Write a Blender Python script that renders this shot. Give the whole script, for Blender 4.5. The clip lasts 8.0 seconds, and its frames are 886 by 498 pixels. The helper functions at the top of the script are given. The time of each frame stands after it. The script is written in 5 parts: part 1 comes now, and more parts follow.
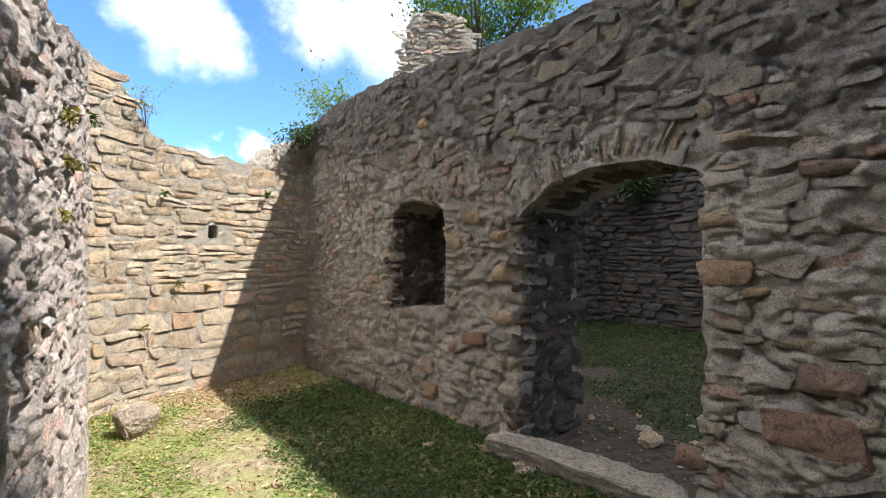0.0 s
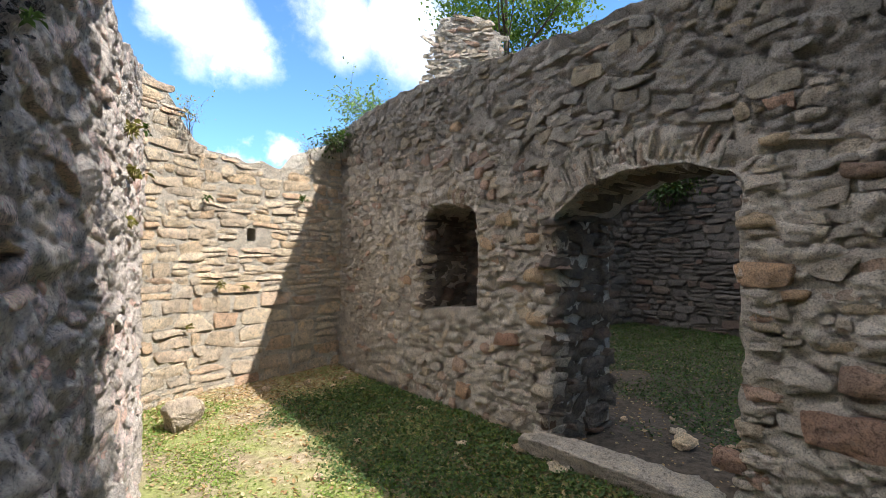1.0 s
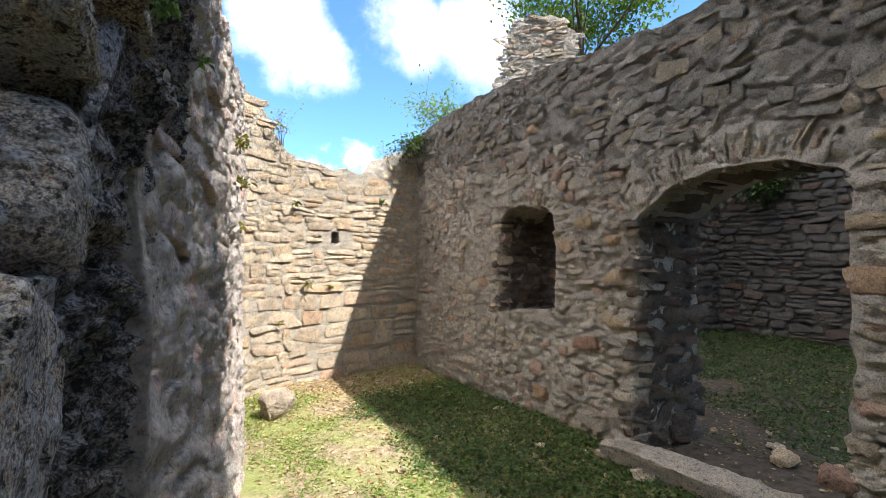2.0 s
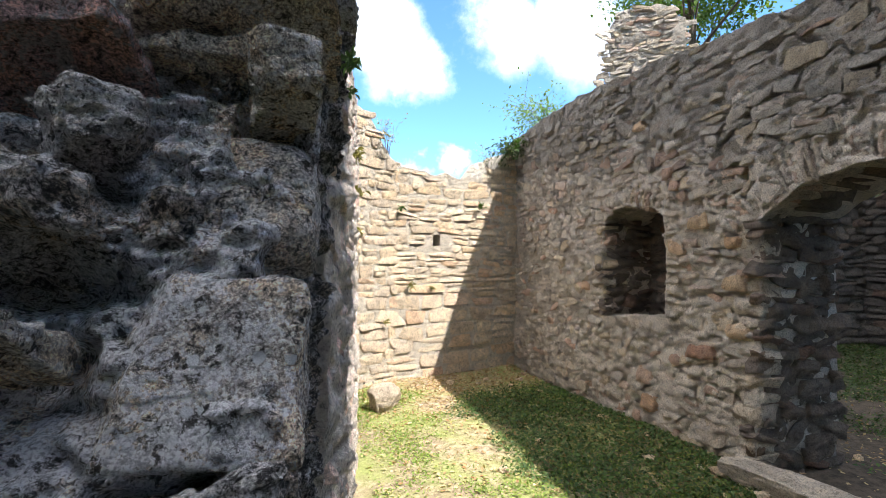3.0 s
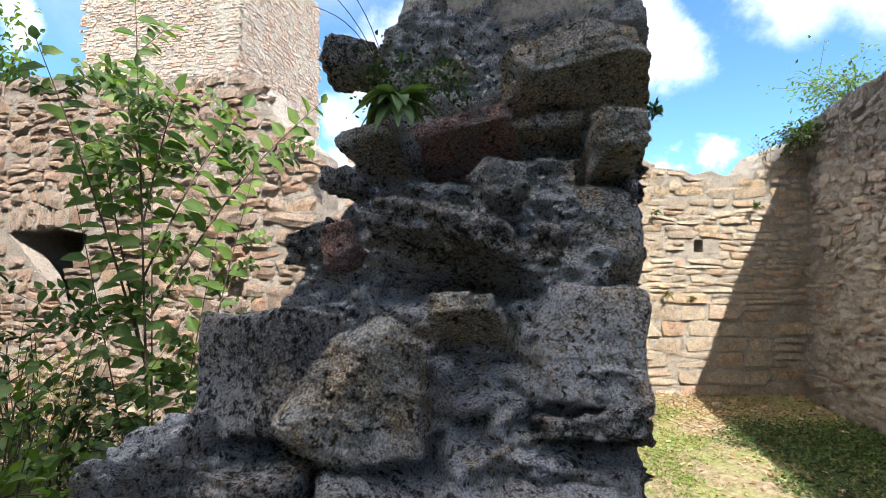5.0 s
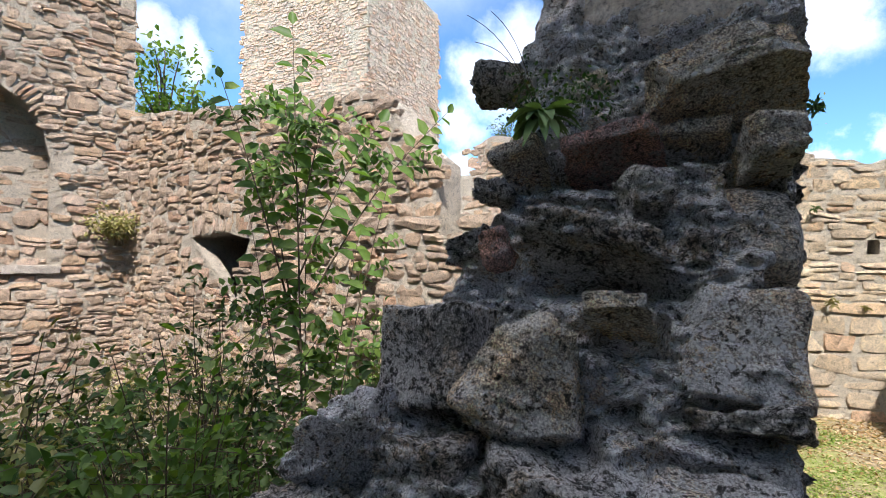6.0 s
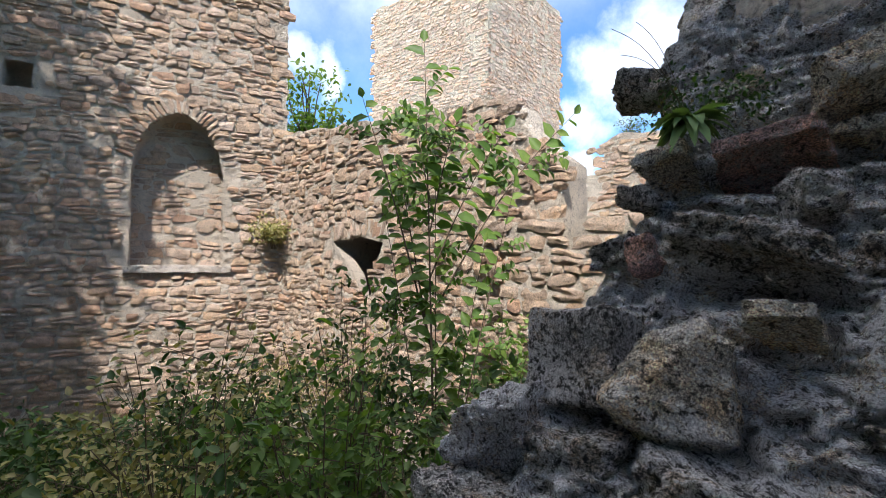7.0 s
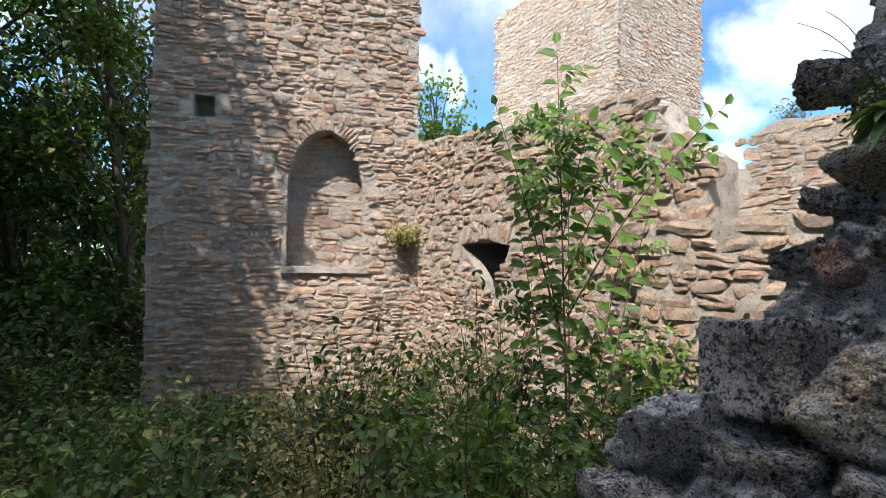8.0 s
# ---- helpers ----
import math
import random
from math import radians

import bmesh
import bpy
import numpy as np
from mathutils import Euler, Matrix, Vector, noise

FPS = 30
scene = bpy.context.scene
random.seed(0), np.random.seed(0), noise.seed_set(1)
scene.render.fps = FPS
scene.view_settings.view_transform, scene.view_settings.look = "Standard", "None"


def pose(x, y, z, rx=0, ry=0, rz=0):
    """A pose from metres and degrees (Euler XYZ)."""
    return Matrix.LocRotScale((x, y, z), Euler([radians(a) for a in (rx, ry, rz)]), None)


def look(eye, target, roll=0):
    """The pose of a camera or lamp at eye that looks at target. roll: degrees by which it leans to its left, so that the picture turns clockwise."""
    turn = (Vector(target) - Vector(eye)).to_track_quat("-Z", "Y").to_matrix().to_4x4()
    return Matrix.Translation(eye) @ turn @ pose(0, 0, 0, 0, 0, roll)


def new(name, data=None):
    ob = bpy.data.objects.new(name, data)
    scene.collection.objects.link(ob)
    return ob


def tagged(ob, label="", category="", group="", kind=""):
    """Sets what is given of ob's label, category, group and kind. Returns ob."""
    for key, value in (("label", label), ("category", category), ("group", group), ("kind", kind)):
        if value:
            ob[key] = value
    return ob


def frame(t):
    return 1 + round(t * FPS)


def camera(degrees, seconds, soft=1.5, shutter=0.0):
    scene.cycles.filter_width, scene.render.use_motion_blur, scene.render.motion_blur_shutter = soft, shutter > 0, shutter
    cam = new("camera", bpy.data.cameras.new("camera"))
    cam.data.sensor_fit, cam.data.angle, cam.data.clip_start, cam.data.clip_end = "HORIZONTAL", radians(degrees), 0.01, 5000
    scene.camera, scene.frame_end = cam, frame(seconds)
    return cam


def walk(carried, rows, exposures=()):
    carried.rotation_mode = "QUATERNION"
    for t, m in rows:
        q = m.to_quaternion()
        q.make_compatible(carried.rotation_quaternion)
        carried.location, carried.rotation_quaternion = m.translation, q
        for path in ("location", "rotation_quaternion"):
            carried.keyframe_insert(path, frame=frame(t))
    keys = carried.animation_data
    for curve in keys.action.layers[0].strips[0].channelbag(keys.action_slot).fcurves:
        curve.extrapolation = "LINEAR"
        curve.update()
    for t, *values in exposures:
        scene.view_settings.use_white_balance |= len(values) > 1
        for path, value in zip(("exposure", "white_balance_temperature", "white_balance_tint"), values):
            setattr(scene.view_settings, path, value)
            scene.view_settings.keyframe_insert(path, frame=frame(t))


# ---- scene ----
cam = camera(85.6, 8.0, soft=0.8)
METRES, EYE, TILT, LEAN, TURN = 0.72, 1.6, 0.0, 0.0, -38.0
ROWS = [
    (0.0, 0.0, 0.0, 0.0, 0.0, 0.0, -0.0),
    (0.5, -0.0448, -0.0533, 0.0036, 0.7, 0.1, 0.01),
    (1.0, -0.0921, -0.1156, 0.0078, 2.98, 0.18, 0.03),
    (2.5, -0.1947, -0.2785, 0.0194, 16.86, 0.49, -0.0),
    (3.0, -0.2112, -0.3391, 0.0244, 22.74, 0.61, -0.07),
    (3.5, -0.2141, -0.3973, 0.0303, 28.56, 0.71, -0.14),
    (4.0, -0.204, -0.4709, 0.034, 35.56, 0.84, -0.19),
    (4.5, -0.1918, -0.5391, 0.0402, 43.61, 0.94, -0.32),
    (6.0, -0.1229, -0.7079, 0.0391, 65.08, 1.17, -0.68),
    (6.5, -0.0931, -0.7497, 0.0406, 72.16, 1.25, -0.8),
    (7.0, -0.0661, -0.7848, 0.0446, 79.35, 1.27, -0.95),
    (7.5, -0.0343, -0.8365, 0.047, 86.42, 1.27, -1.1),
    (8.0, -0.003, -0.8793, 0.0516, 93.9, 1.29, -1.21),
]
EXPOSURE, KELVIN, TINT = 1.24, 6400.0, 13.0
walk(cam, [(t, pose(0, 0, EYE, TILT, LEAN, TURN) @ pose(METRES * x, METRES * y, METRES * z, 90 + pitch, roll, yaw)) for t, x, y, z, yaw, pitch, roll in ROWS],
     [(t, EXPOSURE + e, KELVIN, TINT) for t, e in ((0.0, 0.05), (1.0, 0.08), (2.5, 0.36), (3.5, 0.52), (4.5, 0.30), (6.0, 0.0), (8.0, -0.03))])

# ---- world and sun ----
SUN = Vector((0.340, -0.462, 0.819)).normalized()
ELEV, AZIM = math.asin(SUN.z), math.atan2(SUN.x, SUN.y)


def build_world():
    world = bpy.data.worlds.new("sky")
    scene.world = world
    world.use_nodes = True
    nt = world.node_tree
    nd, ln = nt.nodes, nt.links
    nd.clear()
    out, bg = nd.new("ShaderNodeOutputWorld"), nd.new("ShaderNodeBackground")
    sky = nd.new("ShaderNodeTexSky")
    sky.sky_type, sky.sun_disc = "NISHITA", False
    sky.sun_elevation, sky.sun_rotation = ELEV, AZIM
    sky.air_density, sky.dust_density, sky.ozone_density = 1.0, 0.3, 2.2
    tc = nd.new("ShaderNodeTexCoord")
    no = nd.new("ShaderNodeTexNoise")
    no.inputs["Scale"].default_value, no.inputs["Detail"].default_value, no.inputs["Roughness"].default_value = 5.0, 7.0, 0.62
    ln.new(tc.outputs["Generated"], no.inputs["Vector"])
    sub = nd.new("ShaderNodeVectorMath")
    sub.operation = "MULTIPLY_ADD"
    ln.new(no.outputs["Color"], sub.inputs[0])
    sub.inputs[1].default_value = (0.22, 0.22, 0.16)
    ln.new(tc.outputs["Generated"], sub.inputs[2])
    acc = None
    # banks of fair-weather cloud: direction, half width
    for d, r in (((0.148, 0.905, 0.40), 0.075), ((0.21, 0.915, 0.345), 0.055), ((0.358, 0.836, 0.416), 0.075), ((0.466, 0.776, 0.40), 0.08),
                 ((0.56, 0.72, 0.37), 0.06), ((0.19, 0.963, 0.18), 0.026), ((0.215, 0.96, 0.183), 0.03), ((0.24, 0.953, 0.181), 0.03), ((0.27, 0.947, 0.178), 0.026), ((-0.777, 0.525, 0.34), 0.045), ((-0.81, 0.47, 0.36), 0.04),
                 ((-0.356, 0.871, 0.33), 0.07), ((-0.27, 0.885, 0.36), 0.09), ((-0.42, 0.865, 0.26), 0.05), ((-0.431, 0.877, 0.17), 0.045), ((-0.47, 0.77, 0.46), 0.03),
                 # out of view: side banks, then a wide overhead one added as fill light
                 ((-0.9, -0.3, 0.5), 0.2), ((0.6, -0.7, 0.35), 0.2), ((0.9, 0.2, 0.5), 0.15),
                 ((-0.25, 0.0, 0.97), 0.78)):
        v = Vector(d).normalized() + Vector((0.11, 0.11, 0.08))
        dist = nd.new("ShaderNodeVectorMath")
        dist.operation = "DISTANCE"
        ln.new(sub.outputs[0], dist.inputs[0])
        dist.inputs[1].default_value = v
        mr = nd.new("ShaderNodeMapRange")
        mr.interpolation_type = "SMOOTHSTEP"
        ln.new(dist.outputs["Value"], mr.inputs["Value"])
        mr.inputs["From Min"].default_value, mr.inputs["From Max"].default_value = r * 1.35, r * 0.5
        mr.inputs["To Max"].default_value = 0.42 if r < 0.3 else 1.0
        if acc is None:
            acc = mr.outputs[0]
        else:
            mx = nd.new("ShaderNodeMath")
            mx.operation = "MAXIMUM"
            ln.new(acc, mx.inputs[0])
            ln.new(mr.outputs[0], mx.inputs[1])
            acc = mx.outputs[0]
    tint = nd.new("ShaderNodeMix")
    tint.data_type, tint.blend_type = "RGBA", "MULTIPLY"
    tint.inputs["Factor"].default_value = 1.0
    ln.new(sky.outputs[0], tint.inputs["A"])
    tint.inputs["B"].default_value = (0.56, 0.83, 1.0, 1)
    mix = nd.new("ShaderNodeMix")
    mix.data_type = "RGBA"
    ln.new(acc, mix.inputs["Factor"])
    ln.new(tint.outputs["Result"], mix.inputs["A"])
    billow = nd.new("ShaderNodeValToRGB")
    billow.color_ramp.elements[0].position, billow.color_ramp.elements[1].position = 0.36, 0.6
    billow.color_ramp.elements[0].color, billow.color_ramp.elements[1].color = (7.0, 7.2, 7.5, 1), (13.0, 13.0, 13.0, 1)
    ln.new(no.outputs[0], billow.inputs[0])
    ln.new(billow.outputs[0], mix.inputs["B"])
    ln.new(mix.outputs["Result"], bg.inputs["Color"])
    bg.inputs["Strength"].default_value = 0.118
    ln.new(bg.outputs[0], out.inputs["Surface"])


build_world()
sun = new("sun", bpy.data.lights.new("sun", "SUN"))
sun.data.energy, sun.data.angle, sun.data.color = 4.0, radians(0.53), (1.0, 0.96, 0.895)
sun.matrix_world = look(SUN * 60, (0, 0, 0))


# ---- small mathematics ----
def vnoise(p, scale, seed=0):
    """Smooth value noise in [-1, 1] at the points p (n, 3); scale is the size of a lump in metres."""
    q = np.asarray(p, float) / scale + seed * 17.31 + 500.0
    i = np.floor(q).astype(np.int64)
    f = q - i
    f = f * f * (3 - 2 * f)

    def h(a, b, c):
        n = (a * 374761393 + b * 668265263 + c * 2147483647 + seed * 1274126177) & 0x7FFFFFFF
        n = ((n ^ (n >> 13)) * 1274126177) & 0x7FFFFFFF
        n = ((n ^ (n >> 16)) * 668265263) & 0x7FFFFFFF
        return (n & 0xFFFF) / 32767.5 - 1

    x, y, z = i[..., 0], i[..., 1], i[..., 2]
    out = 0
    for dx in (0, 1):
        for dy in (0, 1):
            for dz in (0, 1):
                wgt = (f[..., 0] if dx else 1 - f[..., 0]) * (f[..., 1] if dy else 1 - f[..., 1]) * (f[..., 2] if dz else 1 - f[..., 2])
                out = out + wgt * h(x + dx, y + dy, z + dz)
    return out


def fbm(p, scale, octaves=3, seed=0):
    out, amp = 0, 1.0
    for k in range(octaves):
        out = out + amp * vnoise(p, scale / 2 ** k, seed + k)
        amp *= 0.5
    return out


def smooth(a, b, x):
    t = np.clip((x - a) / (b - a), 0, 1)
    return t * t * (3 - 2 * t)


class Geo:
    """Gathers grids and polygons into one mesh."""

    def __init__(self):
        self.v, self.f, self.n = [], [], 0

    def add(self, verts, faces):
        verts = np.asarray(verts, float).reshape(-1, 3)
        self.v.append(verts)
        self.f.append(np.asarray(faces, int) + self.n)
        self.n += len(verts)

    def grid(self, p, flip=False):
        a, b = p.shape[:2]
        self.add(p, quads(a, b, flip))

    def mesh(self, name, mat, smooth_shade=True):
        return mesh_of(name, np.vstack(self.v), np.vstack(self.f), mat, smooth_shade)


def quads(a, b, flip=False):
    i = (np.arange(a - 1)[:, None] * b + np.arange(b - 1)[None, :]).ravel()
    q = np.stack([i, i + b, i + b + 1, i + 1], 1)
    return q[:, ::-1] if flip else q


def mesh_of(name, v, f, mat, smooth_shade=True):
    me = bpy.data.meshes.new(name)
    n, m, k = len(v), len(f), f.shape[1]
    me.vertices.add(n)
    me.vertices.foreach_set("co", np.asarray(v, np.float32).ravel())
    me.loops.add(m * k)
    me.loops.foreach_set("vertex_index", np.asarray(f, np.int32).ravel())
    me.polygons.add(m)
    me.polygons.foreach_set("loop_start", np.arange(0, m * k, k, dtype=np.int32))
    me.polygons.foreach_set("use_smooth", np.full(m, smooth_shade))
    me.update(calc_edges=True)
    if mat:
        me.materials.append(mat)
    return me


def part(name, me, parent, label="", kind=""):
    ob = new(name, me)
    ob.parent = parent
    return tagged(ob, label, kind=kind)


# ---- materials ----
def node_material(name, rough=0.9):
    m = bpy.data.materials.new(name)
    m.use_nodes = True
    nd = m.node_tree.nodes
    b = nd["Principled BSDF"]
    b.inputs["Roughness"].default_value = rough
    b.inputs["Specular IOR Level"].default_value = 0.25
    return m, nd, m.node_tree.links, b


def noise_node(nd, ln, vec, scale, detail=6, rough=0.6, dist=0.0):
    n = nd.new("ShaderNodeTexNoise")
    n.inputs["Scale"].default_value, n.inputs["Detail"].default_value = scale, detail
    n.inputs["Roughness"].default_value, n.inputs["Distortion"].default_value = rough, dist
    ln.new(vec, n.inputs["Vector"])
    return n


def ramp_node(nd, ln, fac, stops, interp="LINEAR"):
    r = nd.new("ShaderNodeValToRGB")
    r.color_ramp.interpolation = interp
    el = r.color_ramp.elements
    while len(el) < len(stops):
        el.new(0.5)
    for e, (pos, col) in zip(el, stops):
        e.position, e.color = pos, (*col, 1)
    ln.new(fac, r.inputs[0])
    return r


def mix_node(nd, ln, a, b, fac, blend="MIX"):
    m = nd.new("ShaderNodeMix")
    m.data_type, m.blend_type = "RGBA", blend
    for sock, val in (("A", a), ("B", b)):
        if isinstance(val, tuple):
            m.inputs[sock].default_value = (*val, 1)
        else:
            ln.new(val, m.inputs[sock])
    if isinstance(fac, (int, float)):
        m.inputs["Factor"].default_value = fac
    else:
        ln.new(fac, m.inputs["Factor"])
    return m.outputs["Result"]


def stone_material(name, stops, lichen=0.25, lichen_col=(0.36, 0.36, 0.33), dark=0.35, dark_col=(0.05, 0.045, 0.04), per_island=False, bump=0.8, grain=110.0, fine=0.010, tone=1.0, spots=0.0):
    """Rubble: each stone takes a colour from stops; mottled grain, dark weathering and lichen over it."""
    m, nd, ln, b = node_material(name, 0.92)
    geo = nd.new("ShaderNodeNewGeometry")
    pos = geo.outputs["Position"]
    if per_island:
        rnd = geo.outputs["Random Per Island"]
    else:
        rnd = nd.new("ShaderNodeObjectInfo").outputs["Random"]
    base = ramp_node(nd, ln, rnd, [(k, tuple(c * tone for c in col)) for k, col in stops]).outputs[0]
    n1 = noise_node(nd, ln, pos, 9.0, 9, 0.68, 0.5)
    n2 = noise_node(nd, ln, pos, grain, 8, 0.75)
    n3 = noise_node(nd, ln, pos, 2.2, 6, 0.65, 0.8)
    n5 = noise_node(nd, ln, pos, 28.0, 10, 0.76, 0.6)
    mott = ramp_node(nd, ln, n2.outputs[0], [(0.40, (0.24, 0.22, 0.20)), (0.475, (1.02, 1.02, 1.02)), (0.60, (1.75, 1.72, 1.65))]).outputs[0]
    col = mix_node(nd, ln, base, mott, 0.5, "MULTIPLY")
    big = ramp_node(nd, ln, n1.outputs[0], [(0.36, (0.72, 0.71, 0.71)), (0.5, (1.06, 1.06, 1.06)), (0.66, (1.35, 1.3, 1.18))]).outputs[0]
    col = mix_node(nd, ln, col, big, 0.7, "MULTIPLY")
    mid = ramp_node(nd, ln, n5.outputs[0], [(0.39, (0.25, 0.23, 0.21)), (0.455, (1.06, 1.06, 1.06)), (0.62, (1.3, 1.27, 1.2))]).outputs[0]
    col = mix_node(nd, ln, col, mid, 0.6, "MULTIPLY")
    dk = ramp_node(nd, ln, n3.outputs[0], [(0.5, (0, 0, 0)), (0.72, (1, 1, 1))]).outputs[0]
    col = mix_node(nd, ln, col, dark_col, mix_node(nd, ln, (0.0, 0.0, 0.0), dk, dark))
    n4 = noise_node(nd, ln, pos, 32.0, 9, 0.8)
    li = ramp_node(nd, ln, n4.outputs[0], [(0.56, (0, 0, 0)), (0.63, (1, 1, 1))]).outputs[0]
    col = mix_node(nd, ln, col, lichen_col, mix_node(nd, ln, (0.0, 0.0, 0.0), li, lichen))
    if spots:
        vo = nd.new("ShaderNodeTexVoronoi")
        vo.inputs["Scale"].default_value = 55.0
        wob = nd.new("ShaderNodeVectorMath")
        wob.operation = "MULTIPLY_ADD"
        ln.new(n2.outputs["Color"], wob.inputs[0])
        wob.inputs[1].default_value = (0.006, 0.006, 0.006)
        ln.new(pos, wob.inputs[2])
        ln.new(wob.outputs[0], vo.inputs["Vector"])
        near = ramp_node(nd, ln, vo.outputs["Distance"], [(0.20, (1, 1, 1)), (0.27, (0, 0, 0))]).outputs[0]
        some = ramp_node(nd, ln, vo.outputs["Color"], [(1 - spots, (0, 0, 0)), (1 - spots + 0.02, (1, 1, 1))]).outputs[0]
        col = mix_node(nd, ln, col, (0.52, 0.55, 0.60), mix_node(nd, ln, near, some, 1.0, "MULTIPLY"))
    ln.new(col, b.inputs["Base Color"])
    bump_chain(nd, ln, b, [(n5.outputs[0], fine * 8, bump), (n2.outputs[0], fine * 4, bump)])
    return m


def bump_chain(nd, ln, b, layers):
    last = None
    for sock, dist, strength in layers:
        bp = nd.new("ShaderNodeBump")
        bp.inputs["Strength"].default_value, bp.inputs["Distance"].default_value = strength, dist
        ln.new(sock, bp.inputs["Height"])
        if last:
            ln.new(last, bp.inputs["Normal"])
        last = bp.outputs[0]
    ln.new(last, b.inputs["Normal"])


def mortar_material(name, lo, hi, bump=0.9, scale=45.0, stain=(0.10, 0.09, 0.08), stain_amt=0.4, fine=0.010):
    m, nd, ln, b = node_material(name, 0.95)
    pos = nd.new("ShaderNodeNewGeometry").outputs["Position"]
    n1 = noise_node(nd, ln, pos, scale * 2.2, 9, 0.78)
    n2 = noise_node(nd, ln, pos, scale * 0.06, 7, 0.68, 0.6)
    n3 = noise_node(nd, ln, pos, scale * 0.6, 10, 0.78, 0.6)
    col = ramp_node(nd, ln, n1.outputs[0], [(0.38, tuple(c * 0.45 for c in lo)), (0.45, lo), (0.55, hi), (0.64, tuple(min(0.9, c * 1.25) for c in hi))]).outputs[0]
    mid = ramp_node(nd, ln, n3.outputs[0], [(0.38, (0.28, 0.26, 0.24)), (0.445, (1.04, 1.04, 1.04)), (0.62, (1.25, 1.2, 1.12))]).outputs[0]
    col = mix_node(nd, ln, col, mid, 0.7, "MULTIPLY")
    st = ramp_node(nd, ln, n2.outputs[0], [(0.48, (0, 0, 0)), (0.75, (1, 1, 1))]).outputs[0]
    col = mix_node(nd, ln, col, stain, mix_node(nd, ln, (0.0, 0.0, 0.0), st, stain_amt))
    ln.new(col, b.inputs["Base Color"])
    bump_chain(nd, ln, b, [(n3.outputs[0], fine * 12, 1.0), (n1.outputs[0], fine * 5, 1.0)])
    return m


def lichened_rock(name, dark, mid, light, crust, spots=0.08, film_amt=0.5):
    """Weathered rock seen from close by: bare grainy stone, a black film broken into specks, pale lichen crust and round lichen spots."""
    m, nd, ln, b = node_material(name, 0.88)
    pos = nd.new("ShaderNodeNewGeometry").outputs["Position"]
    patch = noise_node(nd, ln, pos, 13, 8, 0.7, 0.5)
    grain = noise_node(nd, ln, pos, 330, 6, 0.75)
    coarse = noise_node(nd, ln, pos, 110, 10, 0.8, 0.2)
    pits = noise_node(nd, ln, pos, 48, 10, 0.8, 0.3)
    hue = noise_node(nd, ln, pos, 18, 7, 0.65)

    def grey(v):
        return (v, v, v)

    def add(a, a_mul, c, c_mul, off):
        one, two = nd.new("ShaderNodeMath"), nd.new("ShaderNodeMath")
        one.operation = two.operation = "MULTIPLY_ADD"
        ln.new(a, one.inputs[0])
        one.inputs[1].default_value, one.inputs[2].default_value = a_mul, off
        ln.new(c, two.inputs[0])
        two.inputs[1].default_value = c_mul
        ln.new(one.outputs[0], two.inputs[2])
        return two.outputs[0]

    col = ramp_node(nd, ln, grain.outputs[0], [(0.36, tuple(c * 0.45 for c in mid)), (0.5, mid), (0.64, tuple(min(0.9, c * 1.6) for c in mid))]).outputs[0]
    col = mix_node(nd, ln, col, ramp_node(nd, ln, hue.outputs[0], [(0.4, (0.86, 0.9, 0.97)), (0.5, (1, 1, 1)), (0.6, (1.22, 1.06, 0.86))]).outputs[0], 0.85, "MULTIPLY")
    # pale crust: fine flakes, thick in some patches and thin in others
    flake = add(coarse.outputs[0], 1.0, patch.outputs[0], 0.8, -0.40 - 0.02)
    lim = 0.56 - crust * 0.16
    pale = ramp_node(nd, ln, flake, [(lim, grey(0)), (lim + 0.035, grey(0.9))]).outputs[0]
    col = mix_node(nd, ln, col, light, pale)
    # black film: crisp specks and runs
    soot = add(pits.outputs[0], 0.55, coarse.outputs[0], 0.9, -0.225)
    cut = 0.41 + film_amt * 0.14
    black = ramp_node(nd, ln, soot, [(cut - 0.035, grey(0.95)), (cut + 0.015, grey(0.0))]).outputs[0]
    col = mix_node(nd, ln, col, dark, black)
    spk = ramp_node(nd, ln, grain.outputs[0], [(0.40, grey(0.3)), (0.49, grey(1.0)), (0.60, grey(1.8))]).outputs[0]
    col = mix_node(nd, ln, col, spk, 0.6, "MULTIPLY")
    vo = nd.new("ShaderNodeTexVoronoi")
    vo.inputs["Scale"].default_value = 62.0
    wob = nd.new("ShaderNodeVectorMath")
    wob.operation = "MULTIPLY_ADD"
    ln.new(coarse.outputs["Color"], wob.inputs[0])
    wob.inputs[1].default_value = (0.008, 0.008, 0.008)
    ln.new(pos, wob.inputs[2])
    ln.new(wob.outputs[0], vo.inputs["Vector"])
    near = ramp_node(nd, ln, vo.outputs["Distance"], [(0.24, grey(1)), (0.30, grey(0))]).outputs[0]
    some = ramp_node(nd, ln, vo.outputs["Color"], [(1 - spots, grey(0)), (1 - spots + 0.02, grey(0.9))]).outputs[0]
    col = mix_node(nd, ln, col, (0.84, 0.85, 0.88), mix_node(nd, ln, near, some, 1.0, "MULTIPLY"))
    ln.new(col, b.inputs["Base Color"])
    bump_chain(nd, ln, b, [(pits.outputs[0], 0.03, 0.7), (coarse.outputs[0], 0.02, 1.0), (grain.outputs[0], 0.006, 1.0)])
    return m


